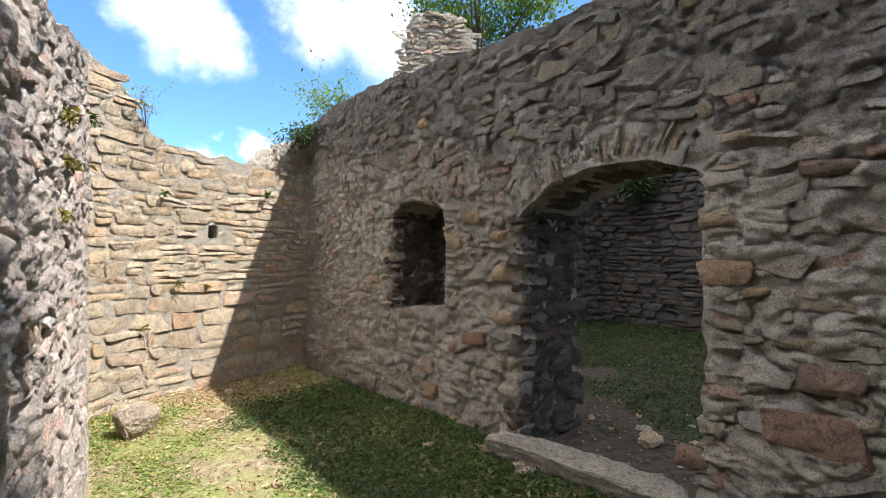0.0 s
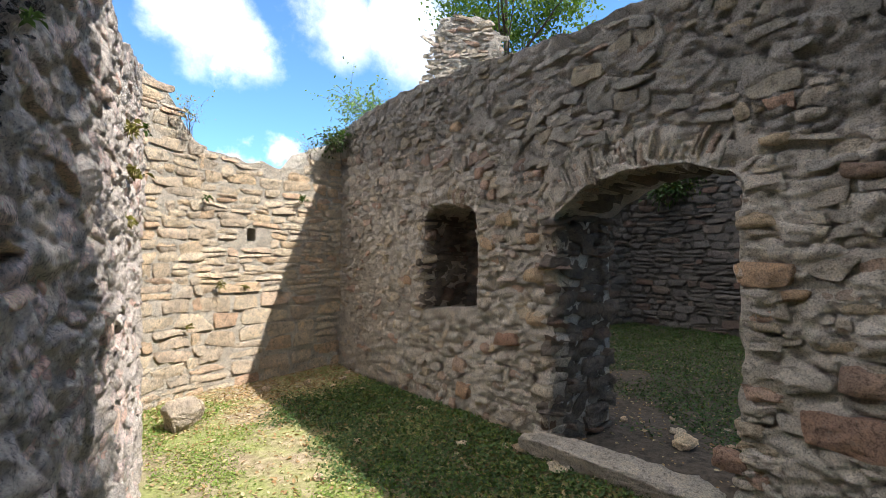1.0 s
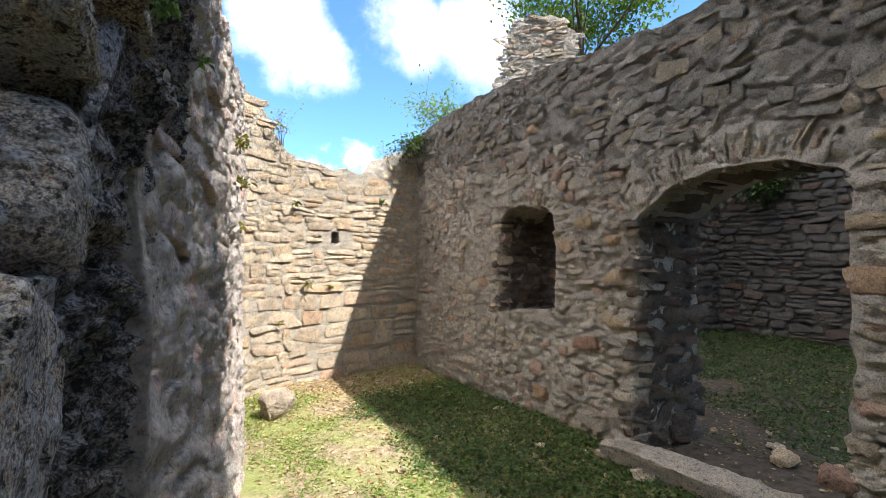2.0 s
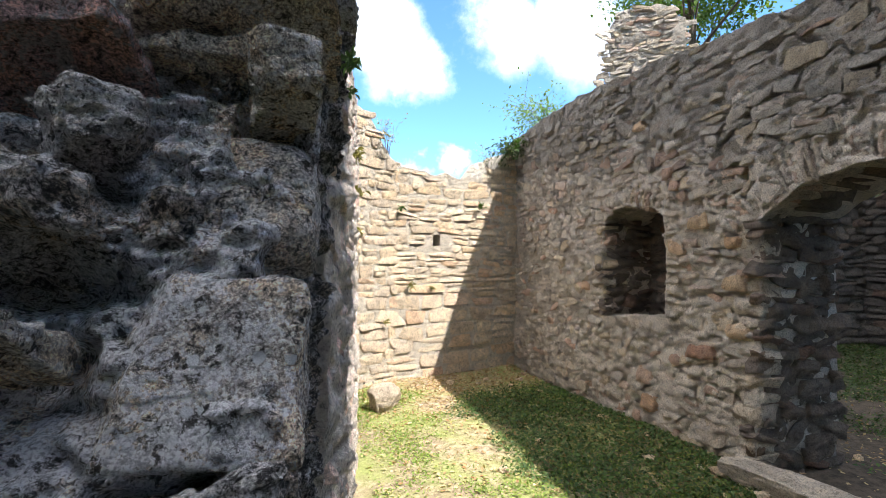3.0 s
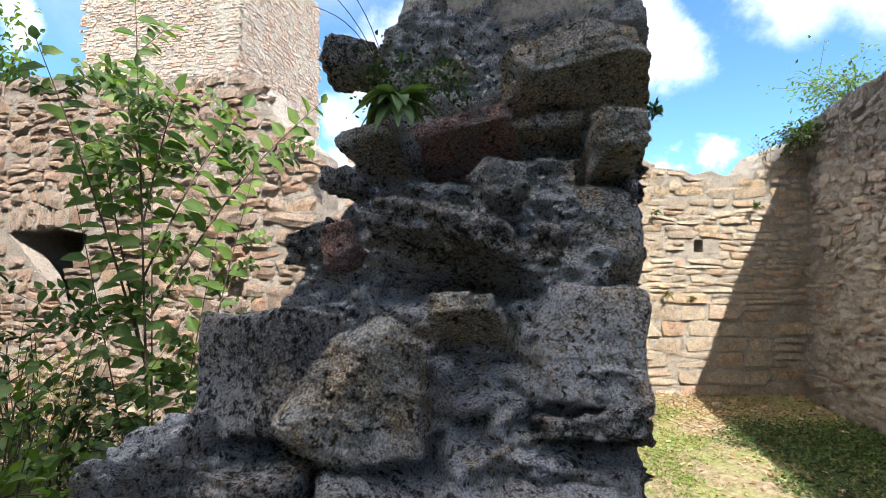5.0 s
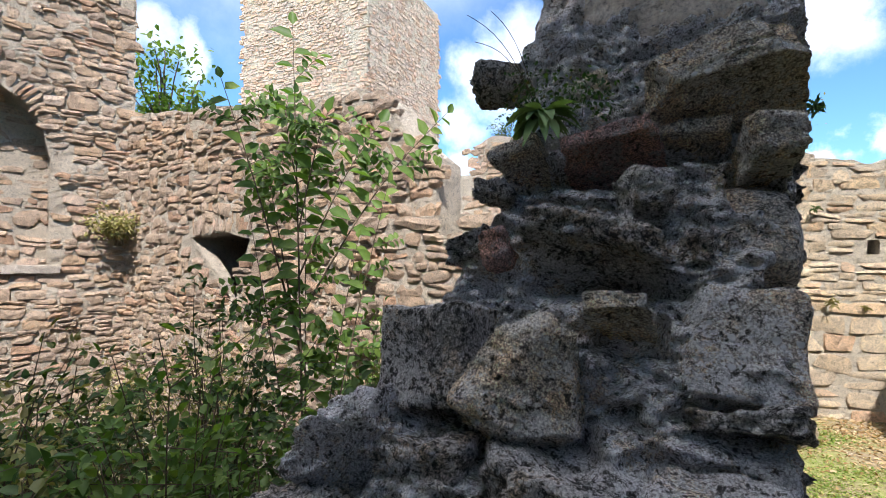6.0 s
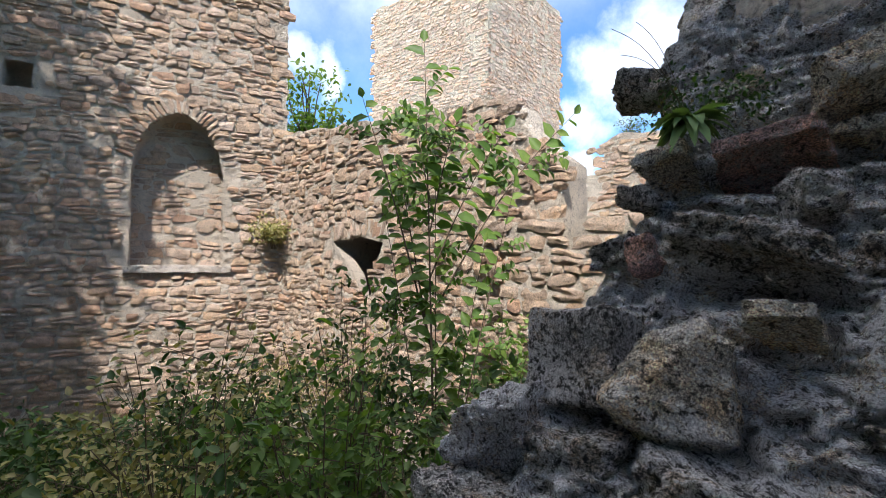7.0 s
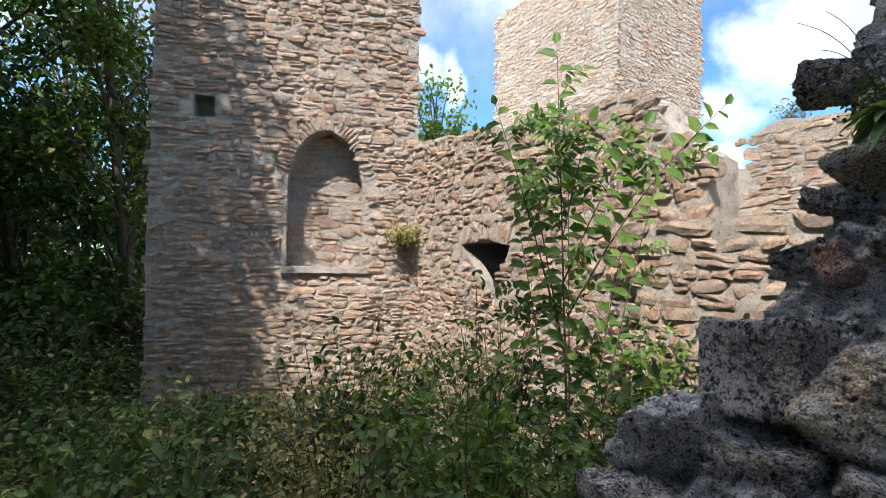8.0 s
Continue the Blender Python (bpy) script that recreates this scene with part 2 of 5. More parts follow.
def leaf_material(name, stops, trans=0.35, rough=0.5):
    m, nd, ln, b = node_material(name, rough)
    geo = nd.new("ShaderNodeNewGeometry")
    col = ramp_node(nd, ln, geo.outputs["Random Per Island"], stops).outputs[0]
    n = noise_node(nd, ln, geo.outputs["Position"], 40, 4)
    col = mix_node(nd, ln, col, ramp_node(nd, ln, n.outputs[0], [(0.3, (0.7, 0.7, 0.7)), (0.7, (1.2, 1.2, 1.1))]).outputs[0], 0.6, "MULTIPLY")
    ln.new(col, b.inputs["Base Color"])
    tr = nd.new("ShaderNodeBsdfTranslucent")
    ln.new(mix_node(nd, ln, col, (1.3, 1.5, 0.5), 1.0, "MULTIPLY"), tr.inputs["Color"])
    ms = nd.new("ShaderNodeMixShader")
    ms.inputs[0].default_value = trans
    ln.new(b.outputs[0], ms.inputs[1])
    ln.new(tr.outputs[0], ms.inputs[2])
    ln.new(ms.outputs[0], nd["Material Output"].inputs["Surface"])
    return m


def bark_material(name, lo, hi):
    m, nd, ln, b = node_material(name, 0.9)
    pos = nd.new("ShaderNodeNewGeometry").outputs["Position"]
    n = noise_node(nd, ln, pos, 40, 6, 0.7, 1.0)
    ln.new(ramp_node(nd, ln, n.outputs[0], [(0.3, lo), (0.7, hi)]).outputs[0], b.inputs["Base Color"])
    bp = nd.new("ShaderNodeBump")
    bp.inputs["Distance"].default_value = 0.01
    ln.new(n.outputs[0], bp.inputs["Height"])
    ln.new(bp.outputs[0], b.inputs["Normal"])
    return m


WARM = [(0.0, (0.47, 0.39, 0.31)), (0.2, (0.54, 0.46, 0.375)), (0.42, (0.41, 0.355, 0.30)), (0.62, (0.54, 0.42, 0.29)), (0.78, (0.51, 0.44, 0.365)), (0.9, (0.48, 0.31, 0.225)), (1.0, (0.58, 0.50, 0.415))]
GREY = [(0.0, (0.21, 0.185, 0.17)), (0.3, (0.29, 0.26, 0.235)), (0.6, (0.24, 0.21, 0.19)), (0.8, (0.32, 0.27, 0.225)), (0.92, (0.29, 0.185, 0.14)), (1.0, (0.35, 0.32, 0.29))]
SAND = [(0.0, (0.52, 0.425, 0.32)), (0.25, (0.61, 0.51, 0.385)), (0.5, (0.46, 0.385, 0.305)), (0.7, (0.60, 0.465, 0.315)), (0.88, (0.53, 0.37, 0.26)), (1.0, (0.66, 0.565, 0.455))]
WARM = [(k, (r * 0.93, g * 0.97, b * 1.0)) for k, (r, g, b) in WARM]
KEEP = [(k, (r * 1.04, g * 0.965, b * 1.0)) for k, (r, g, b) in SAND]
MAT = {
    "rubble": stone_material("rubble_stone", WARM, 0.3, dark=0.3, tone=0.98),
    "rubble_far": stone_material("rubble_stone_joined", WARM, 0.3, dark=0.3, per_island=True, tone=0.98),
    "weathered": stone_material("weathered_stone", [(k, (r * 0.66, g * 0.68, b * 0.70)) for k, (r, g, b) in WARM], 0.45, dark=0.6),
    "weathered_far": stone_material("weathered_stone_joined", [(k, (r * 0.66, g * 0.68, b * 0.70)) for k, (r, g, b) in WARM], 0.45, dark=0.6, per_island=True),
    # stones inside the openings: grey darkened, the recess shade put into the colour
    "jamb": stone_material("shaded_jamb_stone", [(k, tuple(c * g for c, g in zip(col, (0.62, 0.57, 0.52)))) for k, col in GREY], 0.25, dark=0.5),
    "ochre": stone_material("ochre_stone", [(0.0, (0.44, 0.34, 0.22)), (0.5, (0.47, 0.31, 0.20)), (1.0, (0.48, 0.39, 0.27))], 0.3),
    "russet": stone_material("russet_stone", [(0.0, (0.31, 0.21, 0.16)), (0.5, (0.34, 0.21, 0.155)), (1.0, (0.32, 0.25, 0.20))], 0.3),
    "sand": stone_material("sand_stone", [(k, (r * 1.1, g * 1.1, b * 1.08)) for k, (r, g, b) in SAND], 0.25, (0.58, 0.54, 0.46), 0.2),
    "sand_far": stone_material("sand_stone_joined", [(k, (r * 1.1, g * 1.1, b * 1.08)) for k, (r, g, b) in SAND], 0.25, (0.58, 0.54, 0.46), 0.2, per_island=True),
    "keep": stone_material("keep_stone", KEEP, 0.2, (0.55, 0.5, 0.43), 0.25, tone=0.86),
    "keep_far": stone_material("keep_stone_joined", KEEP, 0.2, (0.55, 0.5, 0.43), 0.25, per_island=True, tone=0.86),
    "pale": stone_material("pale_stone", [(k, tuple(min(0.78, c * g) for c, g in zip(col, (1.28, 1.34, 1.55)))) for k, col in KEEP], 0.3, (0.66, 0.62, 0.58), 0.3),
    "pale_far": stone_material("pale_stone_joined", [(k, tuple(min(0.78, c * g) for c, g in zip(col, (1.28, 1.34, 1.55)))) for k, col in KEEP], 0.3, (0.66, 0.62, 0.58), 0.3, per_island=True),
    "tower": stone_material("tower_stone", [(k, (r * 1.0, g * 1.03, b * 1.08)) for k, (r, g, b) in KEEP], 0.3, (0.6, 0.57, 0.52), 0.25),
    "tower_far": stone_material("tower_stone_joined", [(k, (r * 1.0, g * 1.03, b * 1.08)) for k, (r, g, b) in KEEP], 0.3, (0.6, 0.57, 0.52), 0.25, per_island=True),
    # yard wall stones: tone lowered, so the colour holds the yard's shade
    "grey": stone_material("shaded_grey_stone", GREY, 0.25, tone=0.58),
    "grey_far": stone_material("shaded_grey_stone_joined", GREY, 0.25, per_island=True, tone=0.58),
    "rock": lichened_rock("lichened_rock", (0.034, 0.031, 0.032), (0.41, 0.38, 0.36), (0.70, 0.68, 0.68), 0.50, 0.05, 0.46),
    "rock_red": lichened_rock("red_rock", (0.035, 0.026, 0.026), (0.50, 0.33, 0.305), (0.46, 0.41, 0.41), 0.15, 0.03, 0.25),
    "rock_tan": lichened_rock("tan_rock", (0.038, 0.033, 0.03), (0.62, 0.53, 0.44), (0.72, 0.70, 0.68), 0.36, 0.10, 0.30),
    "rock_spotted": lichened_rock("spotted_rock", (0.035, 0.032, 0.032), (0.66, 0.58, 0.52), (0.80, 0.79, 0.82), 0.62, 0.30, 0.26),
    "mortar_end": lichened_rock("old_lichened_mortar", (0.05, 0.047, 0.049), (0.68, 0.635, 0.635), (0.80, 0.79, 0.82), 0.72, 0.05, 0.33),
    "mortar_bare": lichened_rock("bare_old_mortar", (0.05, 0.044, 0.04), (0.56, 0.50, 0.44), (0.70, 0.67, 0.64), 0.3, 0.03, 0.3),
    "flank_dark": lichened_rock("dark_flank_mortar", (0.022, 0.021, 0.022), (0.30, 0.275, 0.26), (0.52, 0.50, 0.49), 0.2, 0.02, 0.62),
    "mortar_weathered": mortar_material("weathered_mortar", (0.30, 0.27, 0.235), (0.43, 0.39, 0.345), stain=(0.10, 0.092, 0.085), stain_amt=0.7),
    "mortar": mortar_material("lime_mortar", (0.55, 0.485, 0.41), (0.70, 0.63, 0.545), stain=(0.15, 0.135, 0.12), stain_amt=0.6),
    "mortar_light": mortar_material("pale_lime_mortar", (0.60, 0.535, 0.435), (0.72, 0.65, 0.545), stain_amt=0.1),
    # dark mortar of yard walls and niche back, shade included in its colour
    "mortar_shaded": mortar_material("shaded_grey_mortar", (0.10, 0.09, 0.075), (0.19, 0.17, 0.145)),
    "mortar_keep": mortar_material("keep_mortar", (0.58, 0.505, 0.42), (0.70, 0.62, 0.53), stain_amt=0.15),
    "mortar_pink": mortar_material("pinkish_mortar", (0.62, 0.54, 0.475), (0.78, 0.70, 0.63), stain=(0.10, 0.085, 0.075), stain_amt=0.35),
    "bark": bark_material("bark", (0.05, 0.04, 0.03), (0.14, 0.11, 0.085)),
    "twig": bark_material("twig_bark", (0.06, 0.045, 0.03), (0.16, 0.12, 0.08)),
    "leaf": leaf_material("leaf", [(0.0, (0.026, 0.054, 0.015)), (0.5, (0.045, 0.085, 0.023)), (0.9, (0.088, 0.135, 0.036)), (1.0, (0.17, 0.15, 0.05))], 0.25),
    "leaf_dark": leaf_material("dark_leaf", [(0.0, (0.02, 0.048, 0.014)), (0.6, (0.038, 0.082, 0.022)), (0.92, (0.08, 0.13, 0.035)), (1.0, (0.16, 0.11, 0.05))], 0.25),
    # brighter copy of leaf, with sunlight put into the green
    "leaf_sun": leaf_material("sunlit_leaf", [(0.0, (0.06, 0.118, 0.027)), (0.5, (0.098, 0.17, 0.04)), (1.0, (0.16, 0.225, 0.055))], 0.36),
    "leaf_soft": leaf_material("soft_leaf", [(0.0, (0.14, 0.22, 0.09)), (1.0, (0.2, 0.29, 0.13))], 0.25, 0.7),
    "dry_green": leaf_material("dry_green_leaf", [(0.0, (0.16, 0.17, 0.06)), (0.5, (0.26, 0.23, 0.10)), (1.0, (0.34, 0.28, 0.15))], 0.25, 0.8),
    "leaf_blue": leaf_material("bluish_leaf", [(0.0, (0.10, 0.17, 0.09)), (1.0, (0.17, 0.26, 0.13))], 0.4),
    "dry": leaf_material("dry_leaf", [(0.0, (0.22, 0.12, 0.055)), (0.5, (0.34, 0.23, 0.12)), (1.0, (0.50, 0.40, 0.25))], 0.15, 0.8),
    "grass": leaf_material("grass_blade", [(0.0, (0.11, 0.18, 0.04)), (0.5, (0.18, 0.26, 0.06)), (0.8, (0.27, 0.30, 0.09)), (1.0, (0.42, 0.36, 0.18))], 0.35, 0.6),
}


# ---- masonry ----
class Face:
    """A wall's face: origin, direction along it, outward normal."""

    def __init__(self, origin, along, normal):
        self.o, self.a, self.n = np.array(origin, float), np.array(along, float), np.array(normal, float)

    def at(self, s, z, h):
        return self.o + np.multiply.outer(s, self.a) + np.multiply.outer(h, self.n) + np.multiply.outer(z, np.array((0, 0, 1.0)))


def rough(p, amp, scale, seed=0):
    """Pushes points about by noise, so that neighbouring faces stay joined."""
    flat = p.reshape(-1, 3)
    d = np.stack([fbm(flat, scale, 3, seed + 11 * k) for k in range(3)], 1)
    return (flat + amp * d).reshape(p.shape)


def block(geo, face, s0, s1, zb, zt, thick, step=0.05, amp=0.018, scale=0.16, seed=3, depth_bulge=None, fine=0.016, ledge=0.0):
    """A piece of solid wall between s0 and s1, from the height zb(s) to zt(s)."""
    ns = max(2, int((s1 - s0) / step) + 1)
    s = np.linspace(s0, s1, ns)
    b, t = zb(s) * np.ones(ns), zt(s) * np.ones(ns)
    nz = max(2, int(np.max(t - b) / step) + 1)
    nd = max(2, int(thick / max(step, 0.03)) + 1)
    w, d = np.linspace(0, 1, nz), np.linspace(0, -thick, nd)
    Z = b[:, None] + (t - b)[:, None] * w[None, :]
    S = np.repeat(s[:, None], nz, 1)
    bulge = depth_bulge(S, Z) if depth_bulge else np.zeros_like(S)

    def put(s_, z_, h_, flip):
        geo.grid(rough(face.at(s_, z_, h_), amp, scale, seed), flip)

    q = np.stack([S, Z, 0 * S + seed], -1)
    relief = fine * (np.abs(fbm(q, 0.11, 3, seed + 50)) - 0.5 + 0.5 * fbm(q, 0.05, 2, seed + 60)) * np.clip(np.minimum(w, 1 - w) * 12, 0, 1)[None, :]
    relief = relief * np.clip(np.minimum(s - s0, s1 - s)[:, None] * 12, 0, 1)
    if ledge:
        # thin flat stones whose lower edges stand out of the mortar
        q2 = np.stack([S * 0.55, Z * 1.3, 0 * S + seed], -1)
        saw = (Z / 0.085 + 0.7 * vnoise(q2, 0.11, seed + 70) + 0.45 * fbm(q2, 0.04, 2, seed + 71)) % 1.0
        here = smooth(0.0, 0.4, fbm(q2, 0.08, 2, seed + 72))
        border = np.clip(np.minimum(w, 1 - w) * 30, 0, 1)[None, :] * np.clip(np.minimum(s - s0, s1 - s)[:, None] * 20, 0, 1)
        crack = np.exp(-(fbm(np.stack([S * 0.6, Z * 1.35, 0 * S + seed], -1), 0.13, 2, seed + 74) / 0.10) ** 2)
        relief = relief - 1.5 * ledge * border * crack
        relief = relief + ledge * border * here * ((1 - saw) * smooth(0.0, 0.12, saw) - 0.4) + 0.3 * ledge * border * fbm(q2, 0.03, 2, seed + 73)
    put(S, Z, bulge + relief, False)
    ks, kz = (np.unique(np.append(np.arange(0, n, 4), n - 1)) for n in S.shape)
    put(S[np.ix_(ks, kz)], Z[np.ix_(ks, kz)], np.full((len(ks), len(kz)), -thick), True)
    for k, flip in ((0, True), (-1, False)):
        put(np.repeat(s[:, None], nd, 1), np.repeat(Z[:, k][:, None], nd, 1), d[None, :] + bulge[:, k][:, None] * (1 + d / thick)[None, :], flip)
        put(np.repeat(S[k, :][:, None], nd, 1), np.repeat(Z[k, :][:, None], nd, 1), d[None, :] + bulge[k, :][:, None] * (1 + d / thick)[None, :], not flip)


def courses(rng, s0, s1, z0, z1, hs, ws, keep, gap=0.014, wild=0.25, turn=0.07, drop=0.0):
    """Uneven courses of rubble: rows of (s, z, turn, width, height)."""
    rows, z = [], z0
    while z < z1:
        h = rng.uniform(*hs)
        s = s0 - rng.uniform(0, ws[1])
        while s < s1:
            w = rng.uniform(*ws) * (0.7 + 0.5 * h / hs[1])
            if rng.random() < wild and h > 0.6 * hs[1]:
                k = rng.uniform(0.35, 0.65)
                cells = [(s + w / 2, z + h * k / 2, w, h * k), (s + w / 2, z + h * (1 + k) / 2, w, h * (1 - k))]
            elif rng.random() < 0.3:
                cells = [(s + w / 2, z + h / 2 + rng.uniform(-0.3, 0.3) * h, w, h * rng.uniform(0.75, 1.35))]
            else:
                cells = [(s + w / 2, z + h / 2 + rng.uniform(-0.15, 0.15) * h, w, h)]
            for cs, cz, cw, ch in cells:
                if keep(cs, cz, cw, ch) and rng.random() >= drop:
                    rows.append((cs, cz, rng.normal(0, turn), cw - gap, ch - gap * 0.8))
            s += w
        z += h
    return np.array(rows)


def stone_points(face, rows, rng, nu=7, nv=5, proud=(0.008, 0.03), sink=0.012, bulge=None, lump=0.02, lean=0.004, round_off=0.25):
    """Points of all the stones of rows: (stones, nu * nv, 3). Flat-faced, broken-edged, with steep borders."""
    n = len(rows)

    def ring(k):
        t = np.linspace(-1, 1, k - 2) * 0.88
        return np.concatenate([[-1], t, [1]])

    u, v = np.meshgrid(ring(nu), ring(nv), indexing="ij")
    u, v = u.ravel()[None, :], v.ravel()[None, :]
    rnd = lambda a, b: rng.uniform(a, b, (n, 1))
    r = rnd(0.1, 0.5)
    x = u * np.sqrt(1 - r * v * v * 0.6) + rnd(-0.16, 0.16) * v * np.abs(u)
    y = v * np.sqrt(1 - r * u * u * 0.8) + rnd(-0.22, 0.22) * u * np.abs(v)
    x = x * (1 + rnd(-0.2, 0.2) * v)
    y = y * (1 + rnd(-0.26, 0.26) * u)
    w, h, a = rows[:, 3:4], rows[:, 4:5], rows[:, 2:3]
    px, py = x * w / 2, y * h / 2
    s = rows[:, 0:1] + px * np.cos(a) - py * np.sin(a)
    z = rows[:, 1:2] + px * np.sin(a) + py * np.cos(a)
    edge = np.maximum(np.abs(u), np.abs(v))
    prof = np.where(edge > 0.99, 0.0, 1.0 - round_off * np.clip(edge, 0, 1) ** 3)
    top = rnd(*proud)
    d = -sink + (sink + top) * prof + prof * (rnd(-0.012, 0.012) * u + (rnd(-0.012, 0.012) - lean) * v)
    if bulge:
        d = d + bulge(s, z)
    p = face.at(s, z, d)
    flat = p.reshape(-1, 3)
    e = np.stack([vnoise(flat, 0.08, 5 + k) + 0.7 * vnoise(flat, 0.03, 9 + k) for k in range(3)], 1)
    return (flat + lump * 0.5 * e).reshape(p.shape)


def lay_stones(parent, face, rows, mat, seed, near=(0, 0, 1.6), limit=300, nu=7, nv=5, name="stone", **kw):
    """Lays stones on a face: the limit nearest to a spot as parts, the others joined."""
    if len(rows) == 0:
        return
    rng = np.random.default_rng(seed)
    p = stone_points(face, rows, rng, nu, nv, **kw)
    order = np.argsort(np.linalg.norm(p.mean(1) - np.array(near), axis=1))
    q = quads(nu, nv)
    if np.dot(np.cross(face.a, (0, 0, 1.0)), face.n) < 0:
        q = q[:, ::-1]
    for i in order[:limit]:
        part(name, mesh_of(name, p[i], q, MAT[mat], False), parent)
    rest = order[limit:]
    if len(rest):
        f = (q[None, :, :] + (np.arange(len(rest)) * nu * nv)[:, None, None]).reshape(-1, 4)
        part("rubble", mesh_of("rubble", p[rest].reshape(-1, 3), f, MAT[mat + "_far"], False), parent, kind="stuff")


def flat_fn(z):
    return lambda s: np.full_like(np.asarray(s, float), z)


def line_fn(pts):
    xs, zs = [p[0] for p in pts], [p[1] for p in pts]
    return lambda s: np.interp(s, xs, zs)


def ragged(fn, amp, scale, seed):
    """A top edge broken into uneven stones."""
    def f(s):
        s = np.asarray(s, float)
        q = np.stack([s, 0 * s, 0 * s], -1)
        return fn(s) + amp * fbm(q, scale, 3, seed)
    return f


# ---- ground ----
def ground_z(x, y):
    """Height of the ground: level in the room and the yard, falling away to the west."""
    x, y = np.asarray(x, float), np.asarray(y, float)
    z = -1.0 * smooth(0.9, 5.5, -x)
    z = z + 0.13 * smooth(1.7, 2.6, x) * smooth(0.5, 1.5, y) * (1 - smooth(3.0, 5.5, y)) * (1 - smooth(3.2, 4.5, x))
    q = np.stack([x, y, 0 * x], -1)
    return z + 0.035 * fbm(q, 0.9, 3, 21) + 0.25 * vnoise(q, 9.0, 4) * smooth(8, 25, np.hypot(x, y))


def ground_material():
    m, nd, ln, b = node_material("ground_soil", 0.95)
    pos = nd.new("ShaderNodeNewGeometry").outputs["Position"]
    n1, n2, n3 = noise_node(nd, ln, pos, 1.3, 6, 0.65, 0.5), noise_node(nd, ln, pos, 14, 8, 0.7), noise_node(nd, ln, pos, 60, 5, 0.7)
    soil = ramp_node(nd, ln, n2.outputs[0], [(0.3, (0.12, 0.088, 0.055)), (0.5, (0.26, 0.205, 0.13)), (0.68, (0.42, 0.345, 0.235))]).outputs[0]
    green = ramp_node(nd, ln, n3.outputs[0], [(0.3, (0.13, 0.17, 0.04)), (0.7, (0.30, 0.35, 0.10))]).outputs[0]
    col = mix_node(nd, ln, soil, green, ramp_node(nd, ln, n1.outputs[0], [(0.4, (0, 0, 0)), (0.6, (0.8, 0.8, 0.8))]).outputs[0])
    # dark earth in the yard behind the doorway, the yard's shade painted in with it
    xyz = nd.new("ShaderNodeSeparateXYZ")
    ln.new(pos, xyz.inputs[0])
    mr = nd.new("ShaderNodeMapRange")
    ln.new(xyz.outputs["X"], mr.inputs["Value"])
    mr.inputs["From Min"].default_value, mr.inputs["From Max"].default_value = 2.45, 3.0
    yard_soil = ramp_node(nd, ln, n2.outputs[0], [(0.35, (0.035, 0.028, 0.02)), (0.65, (0.12, 0.095, 0.07))]).outputs[0]
    col = mix_node(nd, ln, col, yard_soil, mr.outputs[0])
    ln.new(col, b.inputs["Base Color"])
    bp = nd.new("ShaderNodeBump")
    bp.inputs["Distance"].default_value = 0.03
    ln.new(n2.outputs[0], bp.inputs["Height"])
    ln.new(bp.outputs[0], b.inputs["Normal"])
    return m


def build_ground():
    k = np.linspace(-1, 1, 260)
    r = np.sinh(k * 7.2) / np.sinh(7.2) * 900
    X, Y = np.meshgrid(r + 0.5, r + 2.5, indexing="ij")
    geo = Geo()
    geo.grid(np.stack([X, Y, ground_z(X, Y)], -1))
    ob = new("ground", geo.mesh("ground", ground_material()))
    tagged(ob, "patchy grass and bare trodden earth inside the ruin", "ground", kind="structure")


build_ground()


# ---- the room's walls ----
def structure(name, geo, mat, label):
    ob = new(name, geo.mesh(name, MAT[mat]))
    return tagged(ob, label, "wall", kind="structure")


def voussoirs(rng, pts, depth, width, lean=0.0):
    """Stones set on edge along an arch given by its points (s, z)."""
    pts = np.array(pts)
    seg = np.hypot(*np.diff(pts, axis=0).T)
    run = np.concatenate([[0], np.cumsum(seg)])
    rows, t = [], 0.0
    while t < run[-1]:
        w = rng.uniform(*width)
        s, z = np.interp(t + w / 2, run, pts[:, 0]), np.interp(t + w / 2, run, pts[:, 1])
        e = 0.06
        ds = np.interp(t + e, run, pts[:, 0]) - np.interp(t - e, run, pts[:, 0])
        dz = np.interp(t + e, run, pts[:, 1]) - np.interp(t - e, run, pts[:, 1])
        ang = math.atan2(dz, ds)
        d = rng.uniform(*depth)
        nx, nz = -math.sin(ang), math.cos(ang)
        if nz < 0:
            nx, nz = -nx, -nz
        rows.append((s + nx * d / 2, z + nz * d / 2, ang + rng.normal(0, 0.05), w - 0.008, d))
        t += w
    return np.array(rows)


EAST_TOP = ragged(line_fn([(-2.4, 3.3), (1.6, 3.2), (2.6, 3.2), (4.2, 3.42), (5.6, 3.38), (6.9, 3.3)]), 0.035, 0.3, 31)
DOOR = (1.15, 2.47)
DOOR_ARCH = line_fn([(1.15, 1.99), (1.22, 2.05), (1.4, 2.10), (1.65, 2.14), (1.9, 2.12), (2.1, 2.07), (2.3, 1.98), (2.47, 1.85)])
WIN = (3.35, 4.25)
WIN_ARCH = line_fn([(3.35, 1.93), (3.5, 2.03), (3.85, 2.09), (4.1, 2.06), (4.25, 1.98)])
WIN_SILL = line_fn([(3.35, 1.08), (4.25, 0.98)])
BED = flat_fn(-0.6)


